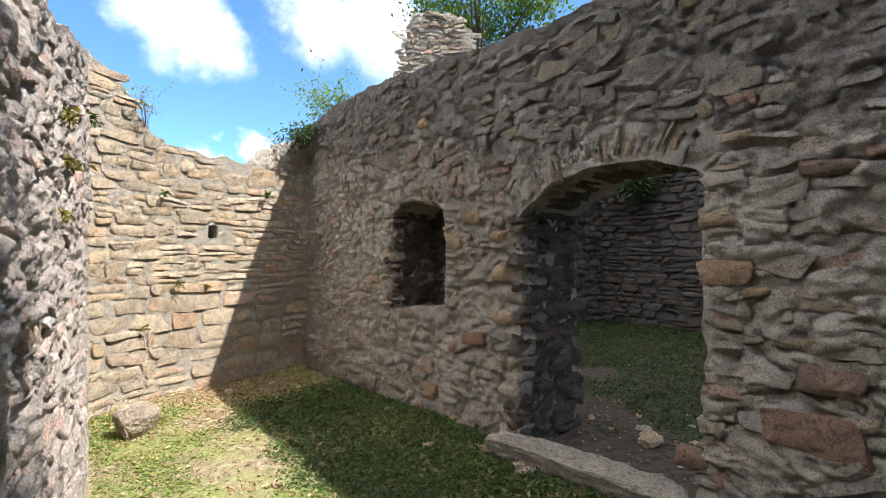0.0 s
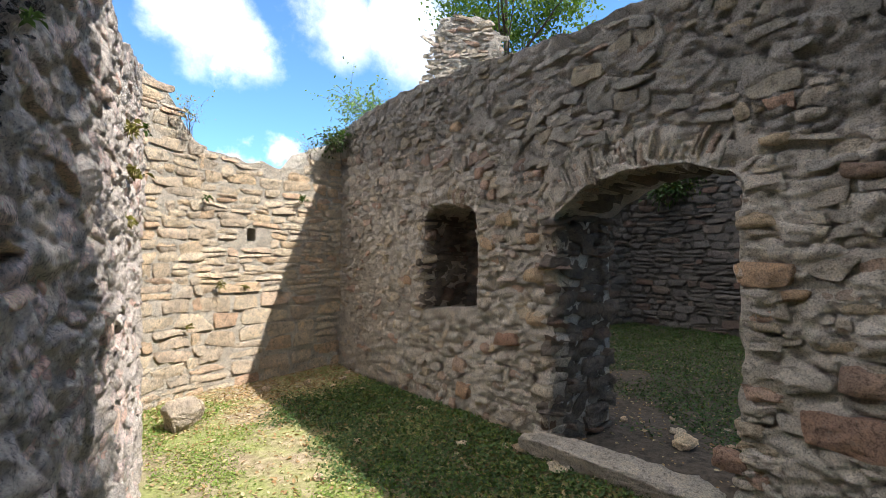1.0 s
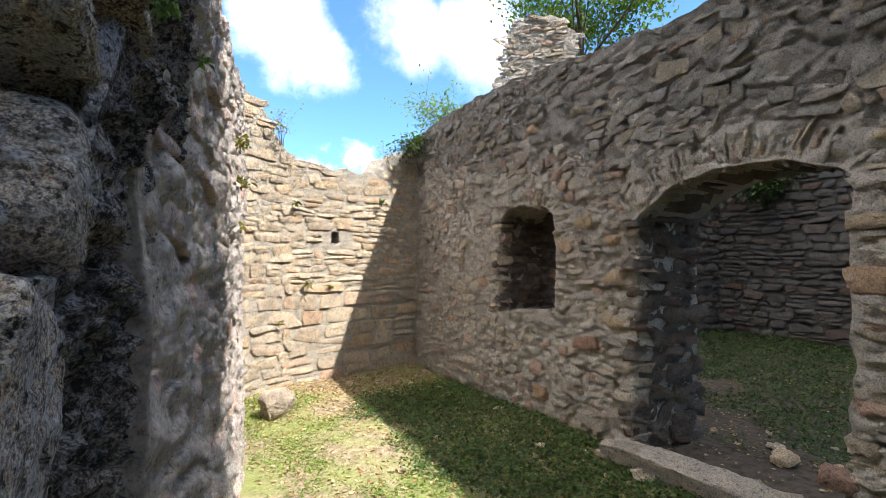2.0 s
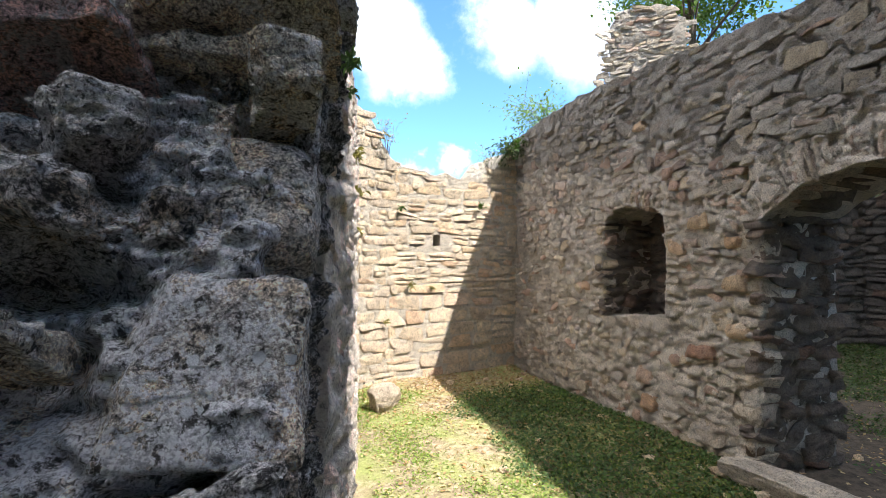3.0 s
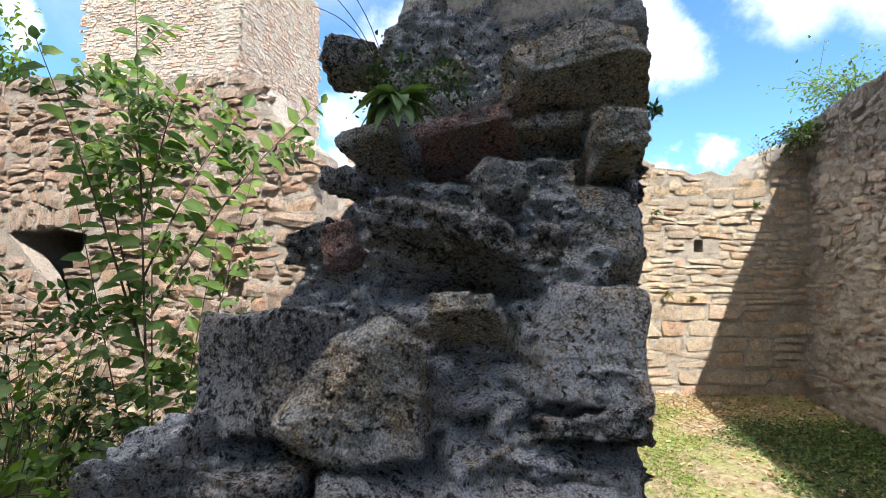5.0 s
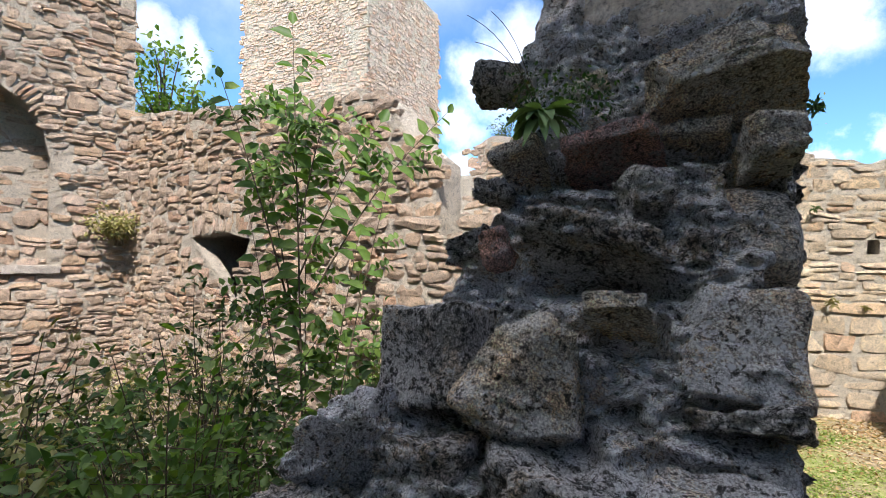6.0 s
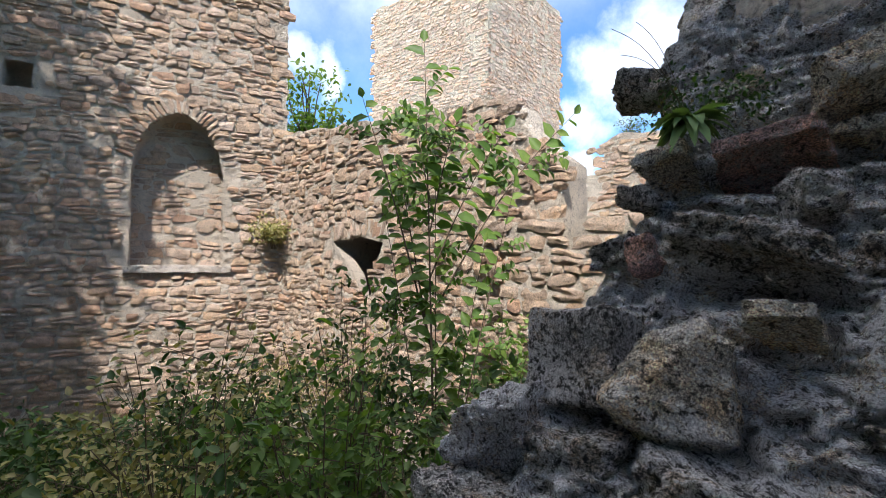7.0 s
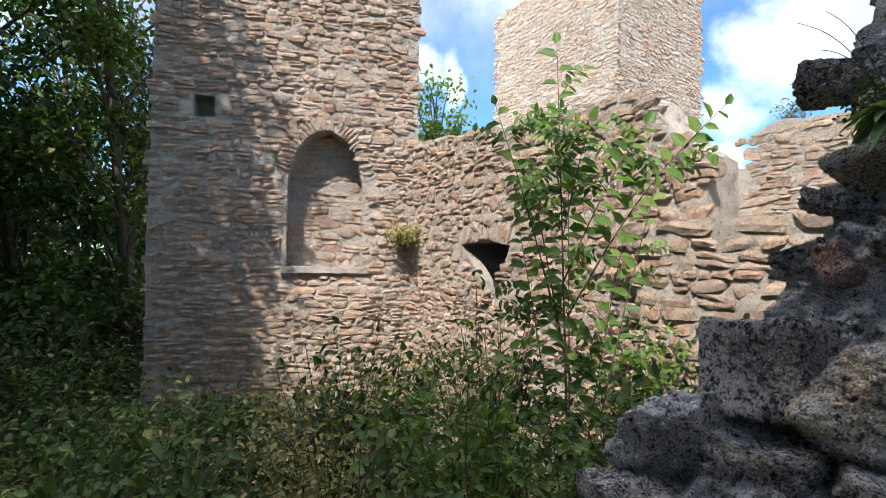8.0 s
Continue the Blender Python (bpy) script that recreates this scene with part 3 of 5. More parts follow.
def build_east_wall():
    f = Face((2.65, 0, 0), (0, 1, 0), (-1, 0, 0))
    bulge = lambda s, z: 0.035 * vnoise(np.stack([s, z, 0 * s], -1), 0.9, 8) + 0.06 * (1 - smooth(0.0, 1.2, z))
    geo = Geo()
    for s0, s1, zb, zt in ((-2.4, DOOR[0], BED, EAST_TOP), (DOOR[0], DOOR[1], DOOR_ARCH, EAST_TOP), (DOOR[1], WIN[0], BED, EAST_TOP),
                           (WIN[0], WIN[1], BED, WIN_SILL), (WIN[0], WIN[1], WIN_ARCH, EAST_TOP), (WIN[1], 6.9, BED, EAST_TOP)):
        block(geo, f, s0, s1, zb, zt, 0.7, 0.016, 0.016, 0.12, 3, bulge, 0.030, 0.028)
    wall = structure("wall_east", geo, "mortar", "grey-brown rubble wall with thick old mortar, arched doorway and window")
    rng = np.random.default_rng(5)

    def keep(s, z, w, h):
        if z + h * 0.35 > EAST_TOP(s) or z < -0.15:
            return False
        for lo, hi, zb, zt in ((DOOR[0], DOOR[1], flat_fn(-1), DOOR_ARCH), (WIN[0], WIN[1], WIN_SILL, WIN_ARCH)):
            if lo - w / 2 + 0.015 < s < hi + w / 2 - 0.015 and zb(s) - h / 2 < z < zt(np.clip(s, lo, hi)) + 0.24:
                if z < zt(np.clip(s, lo, hi)) + (0.24 if lo - 0.05 < s < hi + 0.05 else 0.0):
                    return False
        return True

    rows = courses(rng, -0.6, 6.6, -0.1, 3.5, (0.045, 0.15), (0.06, 0.28), keep, 0.006, 0.45, 0.16, 0.32)
    d = DOOR_ARCH
    ring = voussoirs(rng, [(s, float(d(s))) for s in np.linspace(*DOOR, 30)], (0.2, 0.32), (0.035, 0.085))
    ring2 = voussoirs(rng, [(s, float(WIN_ARCH(s))) for s in np.linspace(*WIN, 30)], (0.16, 0.26), (0.03, 0.07))
    for r in (ring, ring2):
        r[:, 1] -= rng.uniform(0.0, 0.035, len(r))
    me = wall.data
    c = np.empty(len(me.polygons) * 3, np.float32)
    me.polygons.foreach_get("center", c)
    c = c.reshape(-1, 3).astype(float)
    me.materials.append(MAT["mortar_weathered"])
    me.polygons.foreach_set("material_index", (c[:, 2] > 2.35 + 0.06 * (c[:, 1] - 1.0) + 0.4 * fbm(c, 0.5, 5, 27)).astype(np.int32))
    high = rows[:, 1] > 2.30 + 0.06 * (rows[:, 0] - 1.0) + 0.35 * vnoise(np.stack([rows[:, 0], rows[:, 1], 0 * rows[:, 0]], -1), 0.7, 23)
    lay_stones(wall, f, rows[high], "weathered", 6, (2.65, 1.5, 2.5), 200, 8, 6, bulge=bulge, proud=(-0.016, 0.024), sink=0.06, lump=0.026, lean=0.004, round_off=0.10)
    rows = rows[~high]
    lay_stones(wall, f, rows, "rubble", 7, (2.65, 2.2, 1.5), 300, 8, 6, bulge=bulge, proud=(-0.014, 0.022), sink=0.06, lump=0.024, lean=0.004, round_off=0.10)
    lay_stones(wall, f, np.vstack([ring, ring2]), "rubble", 10, (2.65, 2.2, 1.5), 300, 8, 6, bulge=bulge, proud=(0.0, 0.02), sink=0.16, lump=0.03)
    # single ochre and russet blocks among the grey-brown rubble: along the wall, height, width, depth of the face
    ochre = [(1.03, 1.48, 0.29, 0.14), (1.08, 1.76, 0.20, 0.08), (0.90, 1.38, 0.13, 0.07), (0.99, 2.16, 0.15, 0.06), (2.97, 1.87, 0.2, 0.13), (2.67, 1.41, 0.22, 0.12), (3.22, 1.68, 0.18, 0.13), (2.64, 1.06, 0.2, 0.11), (2.66, 1.70, 0.16, 0.09), (3.71, 2.8, 0.2, 0.09), (4.58, 1.27, 0.22, 0.1), (3.52, 0.31, 0.2, 0.15)]
    russet = [(0.61, 1.96, 0.24, 0.08), (0.61, 1.01, 0.28, 0.14), (0.68, 0.76, 0.42, 0.2), (2.96, 0.86, 0.3, 0.13), (1.2, 0.47, 0.19, 0.11), (3.29, 2.3, 0.15, 0.11), (3.24, 0.75, 0.16, 0.1)]
    for lot, mat, seed in ((ochre, "ochre", 14), (russet, "russet", 16)):
        lay_stones(wall, f, np.array([(s, z, rng.normal(0, 0.04), w, h) for s, z, w, h in lot]), mat, seed, (2.65, 2.2, 1.5), 300, 9, 7, bulge=bulge, proud=(0.026, 0.036), sink=0.05, lump=0.02)
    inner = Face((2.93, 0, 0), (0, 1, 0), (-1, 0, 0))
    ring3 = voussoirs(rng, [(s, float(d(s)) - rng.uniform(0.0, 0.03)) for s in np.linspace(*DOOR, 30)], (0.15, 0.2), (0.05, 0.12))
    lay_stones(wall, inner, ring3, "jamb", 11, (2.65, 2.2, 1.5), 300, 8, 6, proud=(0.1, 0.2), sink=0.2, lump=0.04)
    # ragged stones along the edges of the openings
    edge = []
    for se, side, z0, z1 in ((DOOR[1], 1, 0.0, 1.85), (DOOR[0], -1, 0.0, 1.95), (WIN[1], 1, 1.0, 1.95), (WIN[0], -1, 1.05, 1.9)):
        z = z0
        while z < z1:
            h, w = rng.uniform(0.06, 0.14), rng.uniform(0.12, 0.26)
            edge.append((se + side * (w / 2 - rng.uniform(0.0, 0.05)), z + h / 2, rng.normal(0, 0.06), w, h - 0.008))
            z += h
    lay_stones(wall, f, np.array(edge), "rubble", 12, (2.65, 2.2, 1.5), 300, 8, 6, bulge=bulge, proud=(0.0, 0.03), sink=0.14, lump=0.035)
    # the faces inside the openings, in jamb stone darkened to carry their shade
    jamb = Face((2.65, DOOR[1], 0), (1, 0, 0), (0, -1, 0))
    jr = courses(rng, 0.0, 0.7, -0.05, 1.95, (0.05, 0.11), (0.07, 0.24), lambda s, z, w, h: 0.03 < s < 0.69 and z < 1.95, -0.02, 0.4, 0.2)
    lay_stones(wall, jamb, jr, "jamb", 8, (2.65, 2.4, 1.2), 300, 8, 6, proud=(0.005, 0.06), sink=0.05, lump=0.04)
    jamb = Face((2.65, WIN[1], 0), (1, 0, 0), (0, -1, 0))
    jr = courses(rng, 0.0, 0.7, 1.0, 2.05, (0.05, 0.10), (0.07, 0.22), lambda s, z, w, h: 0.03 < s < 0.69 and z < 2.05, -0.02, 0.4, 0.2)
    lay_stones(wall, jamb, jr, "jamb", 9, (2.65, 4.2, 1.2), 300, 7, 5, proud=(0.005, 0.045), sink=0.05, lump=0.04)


    # niche filling in the same dark colours, which stand in for its shade
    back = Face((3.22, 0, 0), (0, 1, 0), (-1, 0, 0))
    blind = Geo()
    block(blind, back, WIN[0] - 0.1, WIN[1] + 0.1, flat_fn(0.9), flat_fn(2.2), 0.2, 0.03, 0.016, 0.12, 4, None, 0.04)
    niche = part("niche_back", blind.mesh("niche_back", MAT["mortar_shaded"]), wall, "rubble filling at the back of the window niche, its shade in the colour")
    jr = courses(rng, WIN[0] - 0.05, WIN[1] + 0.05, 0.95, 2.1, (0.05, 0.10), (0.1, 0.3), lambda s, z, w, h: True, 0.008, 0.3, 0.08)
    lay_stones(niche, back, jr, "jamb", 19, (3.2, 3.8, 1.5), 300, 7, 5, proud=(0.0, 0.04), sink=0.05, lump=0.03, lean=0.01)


def build_north_wall():
    a = Vector((0.75 - 2.9, 5.93 - 6.55, 0))
    La = a.length
    a = a.normalized()
    f = Face((2.9, 6.55, 0), a, (a.y, -a.x, 0))
    if f.n[1] > 0:
        f.n = -f.n
    top = ragged(line_fn([(0, 3.1), (0.3, 3.14), (0.5, 3.05), (0.62, 2.88), (0.8, 2.74), (1.0, 2.69), (1.6, 2.68), (La, 2.74)]), 0.035, 0.2, 41)
    geo = Geo()
    s_h, z_h = 1.63, 1.80
    for s0, s1, zb, zt in ((-0.4, s_h - 0.055, BED, top), (s_h - 0.055, s_h + 0.055, BED, flat_fn(z_h - 0.075)), (s_h - 0.055, s_h + 0.055, flat_fn(z_h + 0.075), top), (s_h + 0.055, La, BED, top)):
        block(geo, f, s0, s1, zb, zt, 0.45, 0.04, 0.006, 0.14, 5, lambda s, z: -0.006 + 0 * s, 0.008)
    back = Face(f.o - 0.42 * f.n, f.a, f.n)
    block(geo, back, -0.4, La + 0.3, BED, top, 0.4, 0.15, 0.012, 0.14, 6)
    wall = structure("wall_north", geo, "mortar_light", "sunlit sandy rubble wall of large coursed stones with a small square hole")
    rng = np.random.default_rng(15)

    def keep(s, z, w, h):
        if z + h * 0.3 > top(s) or z < -0.1:
            return False
        return not (abs(s - s_h) < 0.05 + w / 2 and abs(z - z_h) < 0.07 + h / 2)

    rows = np.vstack([courses(rng, -0.1, La, -0.05, 1.3, (0.11, 0.20), (0.22, 0.58), keep, 0.014, 0.25, 0.04),
                      courses(rng, -0.1, La, 1.3, 3.3, (0.08, 0.16), (0.14, 0.44), keep, 0.012, 0.3, 0.08)])
    lay_stones(wall, f, rows, "sand", 17, (1.4, 6.2, 1.2), 300, 9, 7, proud=(0.002, 0.011), sink=0.03, lump=0.012, round_off=0.2)
    # the bend towards the west wall
    b = Vector((-0.15 - 0.75, 5.40 - 5.93, 0))
    Lb = b.length
    b = b.normalized()
    fb = Face((0.75, 5.93, 0), b, (b.y, -b.x, 0))
    if fb.n[1] > 0:
        fb.n = -fb.n
    topb = ragged(line_fn([(0, 2.76), (0.2, 2.98), (0.42, 3.3), (0.7, 3.45), (Lb + 0.4, 3.52)]), 0.025, 0.25, 43)
    geo = Geo()
    block(geo, fb, -0.02, Lb + 0.4, BED, topb, 0.7, 0.05, 0.008, 0.14, 5, lambda s, z: -0.006 + 0 * s)
    bend = structure("wall_north_west", geo, "mortar_light", "sunlit sandy rubble wall rising to a broken corner")
    rows = courses(rng, 0.0, Lb + 0.3, -0.05, 3.5, (0.07, 0.16), (0.12, 0.42), lambda s, z, w, h: z + h * 0.3 < topb(s), 0.004, 0.3)
    lay_stones(bend, fb, rows, "sand", 18, (0.5, 5.7, 1.2), 250, 8, 6, proud=(0.002, 0.013), sink=0.03, lump=0.014, round_off=0.2)


WEST_TOP = ragged(line_fn([(0, 2.7), (0.8, 2.62), (2.2, 2.6), (3.7, 2.95), (5.4, 3.4)]), 0.04, 0.3, 51)


def build_west_wall():
    a = Vector((0.10 + 0.29, 4.2 - 0.36, 0))
    La = a.length
    a = a.normalized()
    f = Face((-0.29, 0.36, 0), a, (a.y, -a.x, 0))
    bulge = lambda s, z: 0.03 * vnoise(np.stack([s, z, 0 * s], -1), 0.6, 8)
    geo = Geo()
    block(geo, f, 0.22, La, BED, WEST_TOP, 0.30, 0.016, 0.010, 0.14, 3, bulge, 0.030, 0.022)
    f2 = Face((0.10, 4.2, 0), (-0.08, 0.997, 0), (0.997, 0.08, 0))
    block(geo, f2, -0.02, 1.6, BED, lambda s: WEST_TOP(s + La), 0.30, 0.05, 0.02, 0.12, 3)
    wall = structure("wall_west", geo, "mortar_pink", "sunlit pinkish rubble wall, rough and deeply weathered")
    rng = np.random.default_rng(25)
    rows = courses(rng, 0.30, La, 0.0, 3.1, (0.05, 0.13), (0.07, 0.28), lambda s, z, w, h: z + h * 0.3 < WEST_TOP(s) and s - w / 2 > 0.2, 0.008, 0.35, 0.2, 0.4)
    lay_stones(wall, f, rows, "pale", 27, (-0.2, 1.6, 1.8), 300, 8, 6, bulge=bulge, proud=(-0.012, 0.014), sink=0.05, lump=0.016, lean=0.006)
    # unseen walls added behind the opening, to block low light from the south
    geo = Geo()
    g = Face((-0.28, -2.9, 0), (0, 1, 0), (1, 0, 0))
    block(geo, g, 0, 1.9, BED, flat_fn(0.9), 0.55, 0.1, 0.03, 0.2, 3)
    h = Face((-0.8, -2.4, 0), (1, 0, 0), (0, 1, 0))
    block(geo, h, 0, 3.6, BED, flat_fn(2.6), 0.5, 0.1, 0.03, 0.2, 3)
    structure("wall_south", geo, "mortar", "unseen rubble wall added to close the room and block low light")


build_east_wall()
build_north_wall()
build_west_wall()


# ---- the yard behind the doorway ----
def build_yard():
    rng = np.random.default_rng(35)
    geo = Geo()
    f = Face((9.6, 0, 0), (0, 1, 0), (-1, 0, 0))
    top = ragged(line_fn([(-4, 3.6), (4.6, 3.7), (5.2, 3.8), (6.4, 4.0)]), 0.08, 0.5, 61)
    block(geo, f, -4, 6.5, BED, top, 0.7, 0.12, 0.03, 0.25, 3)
    wall = structure("wall_yard_east", geo, "mortar_shaded", "dark shaded rubble wall with moss on top")
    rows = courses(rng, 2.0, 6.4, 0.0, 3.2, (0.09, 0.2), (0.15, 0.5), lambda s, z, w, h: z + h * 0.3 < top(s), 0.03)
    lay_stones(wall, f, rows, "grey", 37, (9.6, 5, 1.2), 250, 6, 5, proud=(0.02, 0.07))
    geo = Geo()
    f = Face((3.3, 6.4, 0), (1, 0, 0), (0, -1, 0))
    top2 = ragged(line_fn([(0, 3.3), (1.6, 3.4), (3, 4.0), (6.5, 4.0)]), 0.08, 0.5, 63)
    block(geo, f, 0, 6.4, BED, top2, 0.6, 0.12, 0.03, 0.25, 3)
    wall = structure("wall_yard_north", geo, "mortar_shaded", "dark shaded rubble wall of the yard")
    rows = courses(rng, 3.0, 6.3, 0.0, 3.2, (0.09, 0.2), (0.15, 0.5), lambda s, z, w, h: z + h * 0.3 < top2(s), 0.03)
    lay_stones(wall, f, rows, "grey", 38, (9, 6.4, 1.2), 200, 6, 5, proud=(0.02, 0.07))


build_yard()


# ---- buildings to the west ----
def build_keep():
    """The tall wall with the blind arched niche."""
    a = np.array((0.342, 0.940, 0.0))
    f = Face((-8.86, -0.16, 0), a, (0.940, -0.342, 0))
    L, T = 4.1, 1.1
    n0, n1 = 1.99, 3.20
    top = flat_fn(8.6)
    low = flat_fn(-1.6)
    mid = (n0 + n1) / 2
    arch = lambda s: 2.86 + 0.86 * np.clip(1 - (np.abs(np.asarray(s) - mid) / ((n1 - n0) / 2)) ** 1.9, 0, 1) ** 0.62
    sill = flat_fn(1.46)
    hs, hz = 0.74, 3.95
    geo = Geo()
    batter = lambda s, z: 0.03 * vnoise(np.stack([s, z, 0 * s], -1), 0.9, 12) + 0.10 * (1 - smooth(0.9, 1.5, z)) * smooth(1.85, 2.05, s) * (1 - smooth(3.3, 3.6, s))
    for s0, s1, zb, zt in ((0, hs - 0.16, low, top), (hs - 0.16, hs + 0.16, low, flat_fn(hz - 0.17)), (hs - 0.16, hs + 0.16, flat_fn(hz + 0.17), top), (hs + 0.16, n0, low, top),
                           (n0, n1, low, sill), (n0, n1, arch, top), (n1, L, low, top)):
        block(geo, f, s0, s1, zb, zt, 0.42, 0.08, 0.02, 0.2, 3, batter)
    back = Face(f.o - 0.40 * f.n, f.a, f.n)
    block(geo, back, 0, L, low, top, T - 0.4, 0.2, 0.02, 0.2, 3)
    wall = structure("keep_wall", geo, "mortar_keep", "tall sunlit rubble wall of a ruined keep with a blind arched niche")
    rng = np.random.default_rng(45)

    def keep(s, z, w, h):
        if s < 0.02 or s > L - 0.02:
            return False
        if n0 - w / 2 < s < n1 + w / 2 and 1.46 - h / 2 < z < float(arch(np.clip(s, n0, n1))) + 0.2:
            return False
        return not (abs(s - hs) < 0.15 + w / 2 and abs(z - hz) < 0.16 + h / 2)

    rows = courses(rng, 0, L, -1.3, 7.2, (0.08, 0.15), (0.10, 0.34), keep, 0.006, 0.3, 0.08, 0.04)
    ring = voussoirs(rng, [(s, float(arch(s))) for s in np.linspace(n0 + 0.02, n1 - 0.02, 40)], (0.16, 0.26), (0.05, 0.09))
    lay_stones(wall, f, np.vstack([rows, ring]), "keep", 47, (-7.9, 2.6, 2.2), 300, 7, 5, bulge=batter, proud=(0.014, 0.045), sink=0.05, lump=0.026)
    sill_geo = Geo()
    block(sill_geo, Face(f.o + 0.10 * f.n, f.a, f.n), n0 - 0.06, n1 + 0.12, flat_fn(1.38), flat_fn(1.475), 0.5, 0.05, 0.012, 0.12, 9)
    part("sill", sill_geo.mesh("sill", MAT["mortar_pink"]), wall, "pale sunlit mortar sill of the niche")
    inner = courses(rng, n0 - 0.05, n1 + 0.05, 1.45, 3.7, (0.07, 0.16), (0.1, 0.36), lambda s, z, w, h: z < float(arch(np.clip(s, n0, n1))) - 0.02 and rng.random() < 0.85, 0.012)
    lay_stones(wall, back, inner, "keep", 48, (-8, 2.6, 2.2), 200, 6, 5, proud=(0.0, 0.025))


def build_curtain():
    """The wall with the splayed loophole, its broken top rising and stepping down."""
    f = Face((-7.95, 3.64, 0), (1, 0, 0), (0, -1, 0))
    low = flat_fn(-1.6)
    X = lambda x: x + 7.95
    top = ragged(line_fn([(0, 3.65), (X(-6.2), 3.52), (X(-5.0), 3.42), (X(-4.0), 3.42), (X(-3.1), 3.3), (X(-2.75), 2.85), (X(-2.5), 2.66), (6, 2.6)]), 0.06, 0.35, 71)
    l0, l1 = X(-6.02), X(-4.97)
    hood = line_fn([(l0, 1.86), ((l0 + l1) / 2, 1.93), (l1, 1.86)])
    slot = lambda s: np.interp(s, [l0, l0 + 0.55, l0 + 0.62, l0 + 0.84, l0 + 0.9, l1], [1.84, 1.35, 1.0, 1.0, 1.55, 1.84])
    geo = Geo()
    end = X(-2.5)
    for s0, s1, zb, zt in ((0, l0, low, top), (l0, l1, low, slot), (l0, l1, hood, top), (l1, end, low, top)):
        block(geo, f, s0, s1, zb, zt, 0.16 if zt is slot else (1.3 if zb is hood else 0.55), 0.07, 0.02, 0.2, 3)
    deep = Face(f.o - 0.25 * f.n, f.a, f.n)
    for s0, s1 in ((l0 - 0.5, l0 + 0.02), (l1 - 0.02, l1 + 0.5)):
        block(geo, deep, s0, s1, low, flat_fn(2.4), 1.1, 0.15, 0.02, 0.2, 3)
    back = Face(f.o - 1.25 * f.n, f.a, f.n)
    block(geo, back, l0 - 0.4, l1 + 0.4, low, flat_fn(2.6), 0.3, 0.2, 0.02, 0.2, 3)
    wall = structure("curtain_wall", geo, "mortar_keep", "sunlit rubble curtain wall with a splayed loophole and broken top")
    rng = np.random.default_rng(55)

    def keep(s, z, w, h):
        if z + 0.3 * h > top(s):
            return False
        if l0 - w / 2 < s < l1 + w / 2 and 1.0 < z < 2.1 and float(slot(np.clip(s, l0, l1))) - h / 2 < z < float(hood(np.clip(s, l0, l1))) + 0.26:
            return False
        return s < end

    rows = courses(rng, 0, end, -0.6, 3.7, (0.07, 0.15), (0.09, 0.28), keep, 0.002, 0.35, 0.12, 0.04)
    ring = voussoirs(rng, [(s, float(hood(s))) for s in np.linspace(l0, l1, 20)], (0.18, 0.3), (0.05, 0.1))
    lay_stones(wall, f, np.vstack([rows, ring]), "keep", 57, (-3.5, 3.75, 1.6), 300, 7, 5, proud=(0.012, 0.038), sink=0.05, lump=0.028)
    # lower wall in front, up to the room's west wall
    geo = Geo()
    g = Face((-3.0, 3.45, 0), (1, 0, 0), (0, -1, 0))
    top2 = ragged(flat_fn(2.02), 0.02, 0.4, 73)
    block(geo, g, 0, 2.4, low, top2, 0.5, 0.07, 0.02, 0.2, 3)
    wall = structure("low_wall", geo, "mortar_keep", "low rubble wall capped with flat stones")
    rows = courses(rng, 0, 2.4, -0.4, 1.85, (0.07, 0.15), (0.1, 0.34), lambda s, z, w, h: z + h / 2 < 1.9, 0.006, 0.35, 0.12)
    cap = courses(rng, 0, 2.4, 1.9, 1.95, (0.13, 0.14), (0.25, 0.5), lambda s, z, w, h: True, 0.015, 0)
    lay_stones(wall, g, np.vstack([rows, cap]), "keep", 58, (-1.5, 3.45, 1.6), 200, 7, 5, proud=(0.012, 0.034), sink=0.05, lump=0.028)
    # farther pieces of wall
    geo = Geo()
    g = Face((-4.35, 9.0, 0), (1, 0, 0), (0, -1, 0))
    top3 = ragged(line_fn([(0, 4.05), (0.4, 4.2), (1.6, 4.1), (4, 4.2)]), 0.05, 0.4, 75)
    block(geo, g, 0, 4.0, low, top3, 1.2, 0.15, 0.02, 0.2, 3)
    wall = structure("far_wall", geo, "mortar_keep", "far sunlit rubble wall with a bush on its broken top")
    rows = courses(rng, 0, 2.2, 1.6, 4.1, (0.09, 0.17), (0.14, 0.4), lambda s, z, w, h: z + h / 2 < top3(s), 0.006, 0.3, 0.12)
    lay_stones(wall, g, rows, "keep", 59, (-3.5, 9, 3), 120, 6, 5, proud=(0.0, 0.03), lump=0.035)
    geo = Geo()
    g = Face((-9, 14.0, 0), (1, 0, 0), (0, -1, 0))
    block(geo, g, 0, 9.0, low, ragged(flat_fn(4.4), 0.05, 0.5, 77), 0.8, 0.3, 0.03, 0.4, 3)
    structure("farthest_wall", geo, "mortar_keep", "low distant rubble wall")


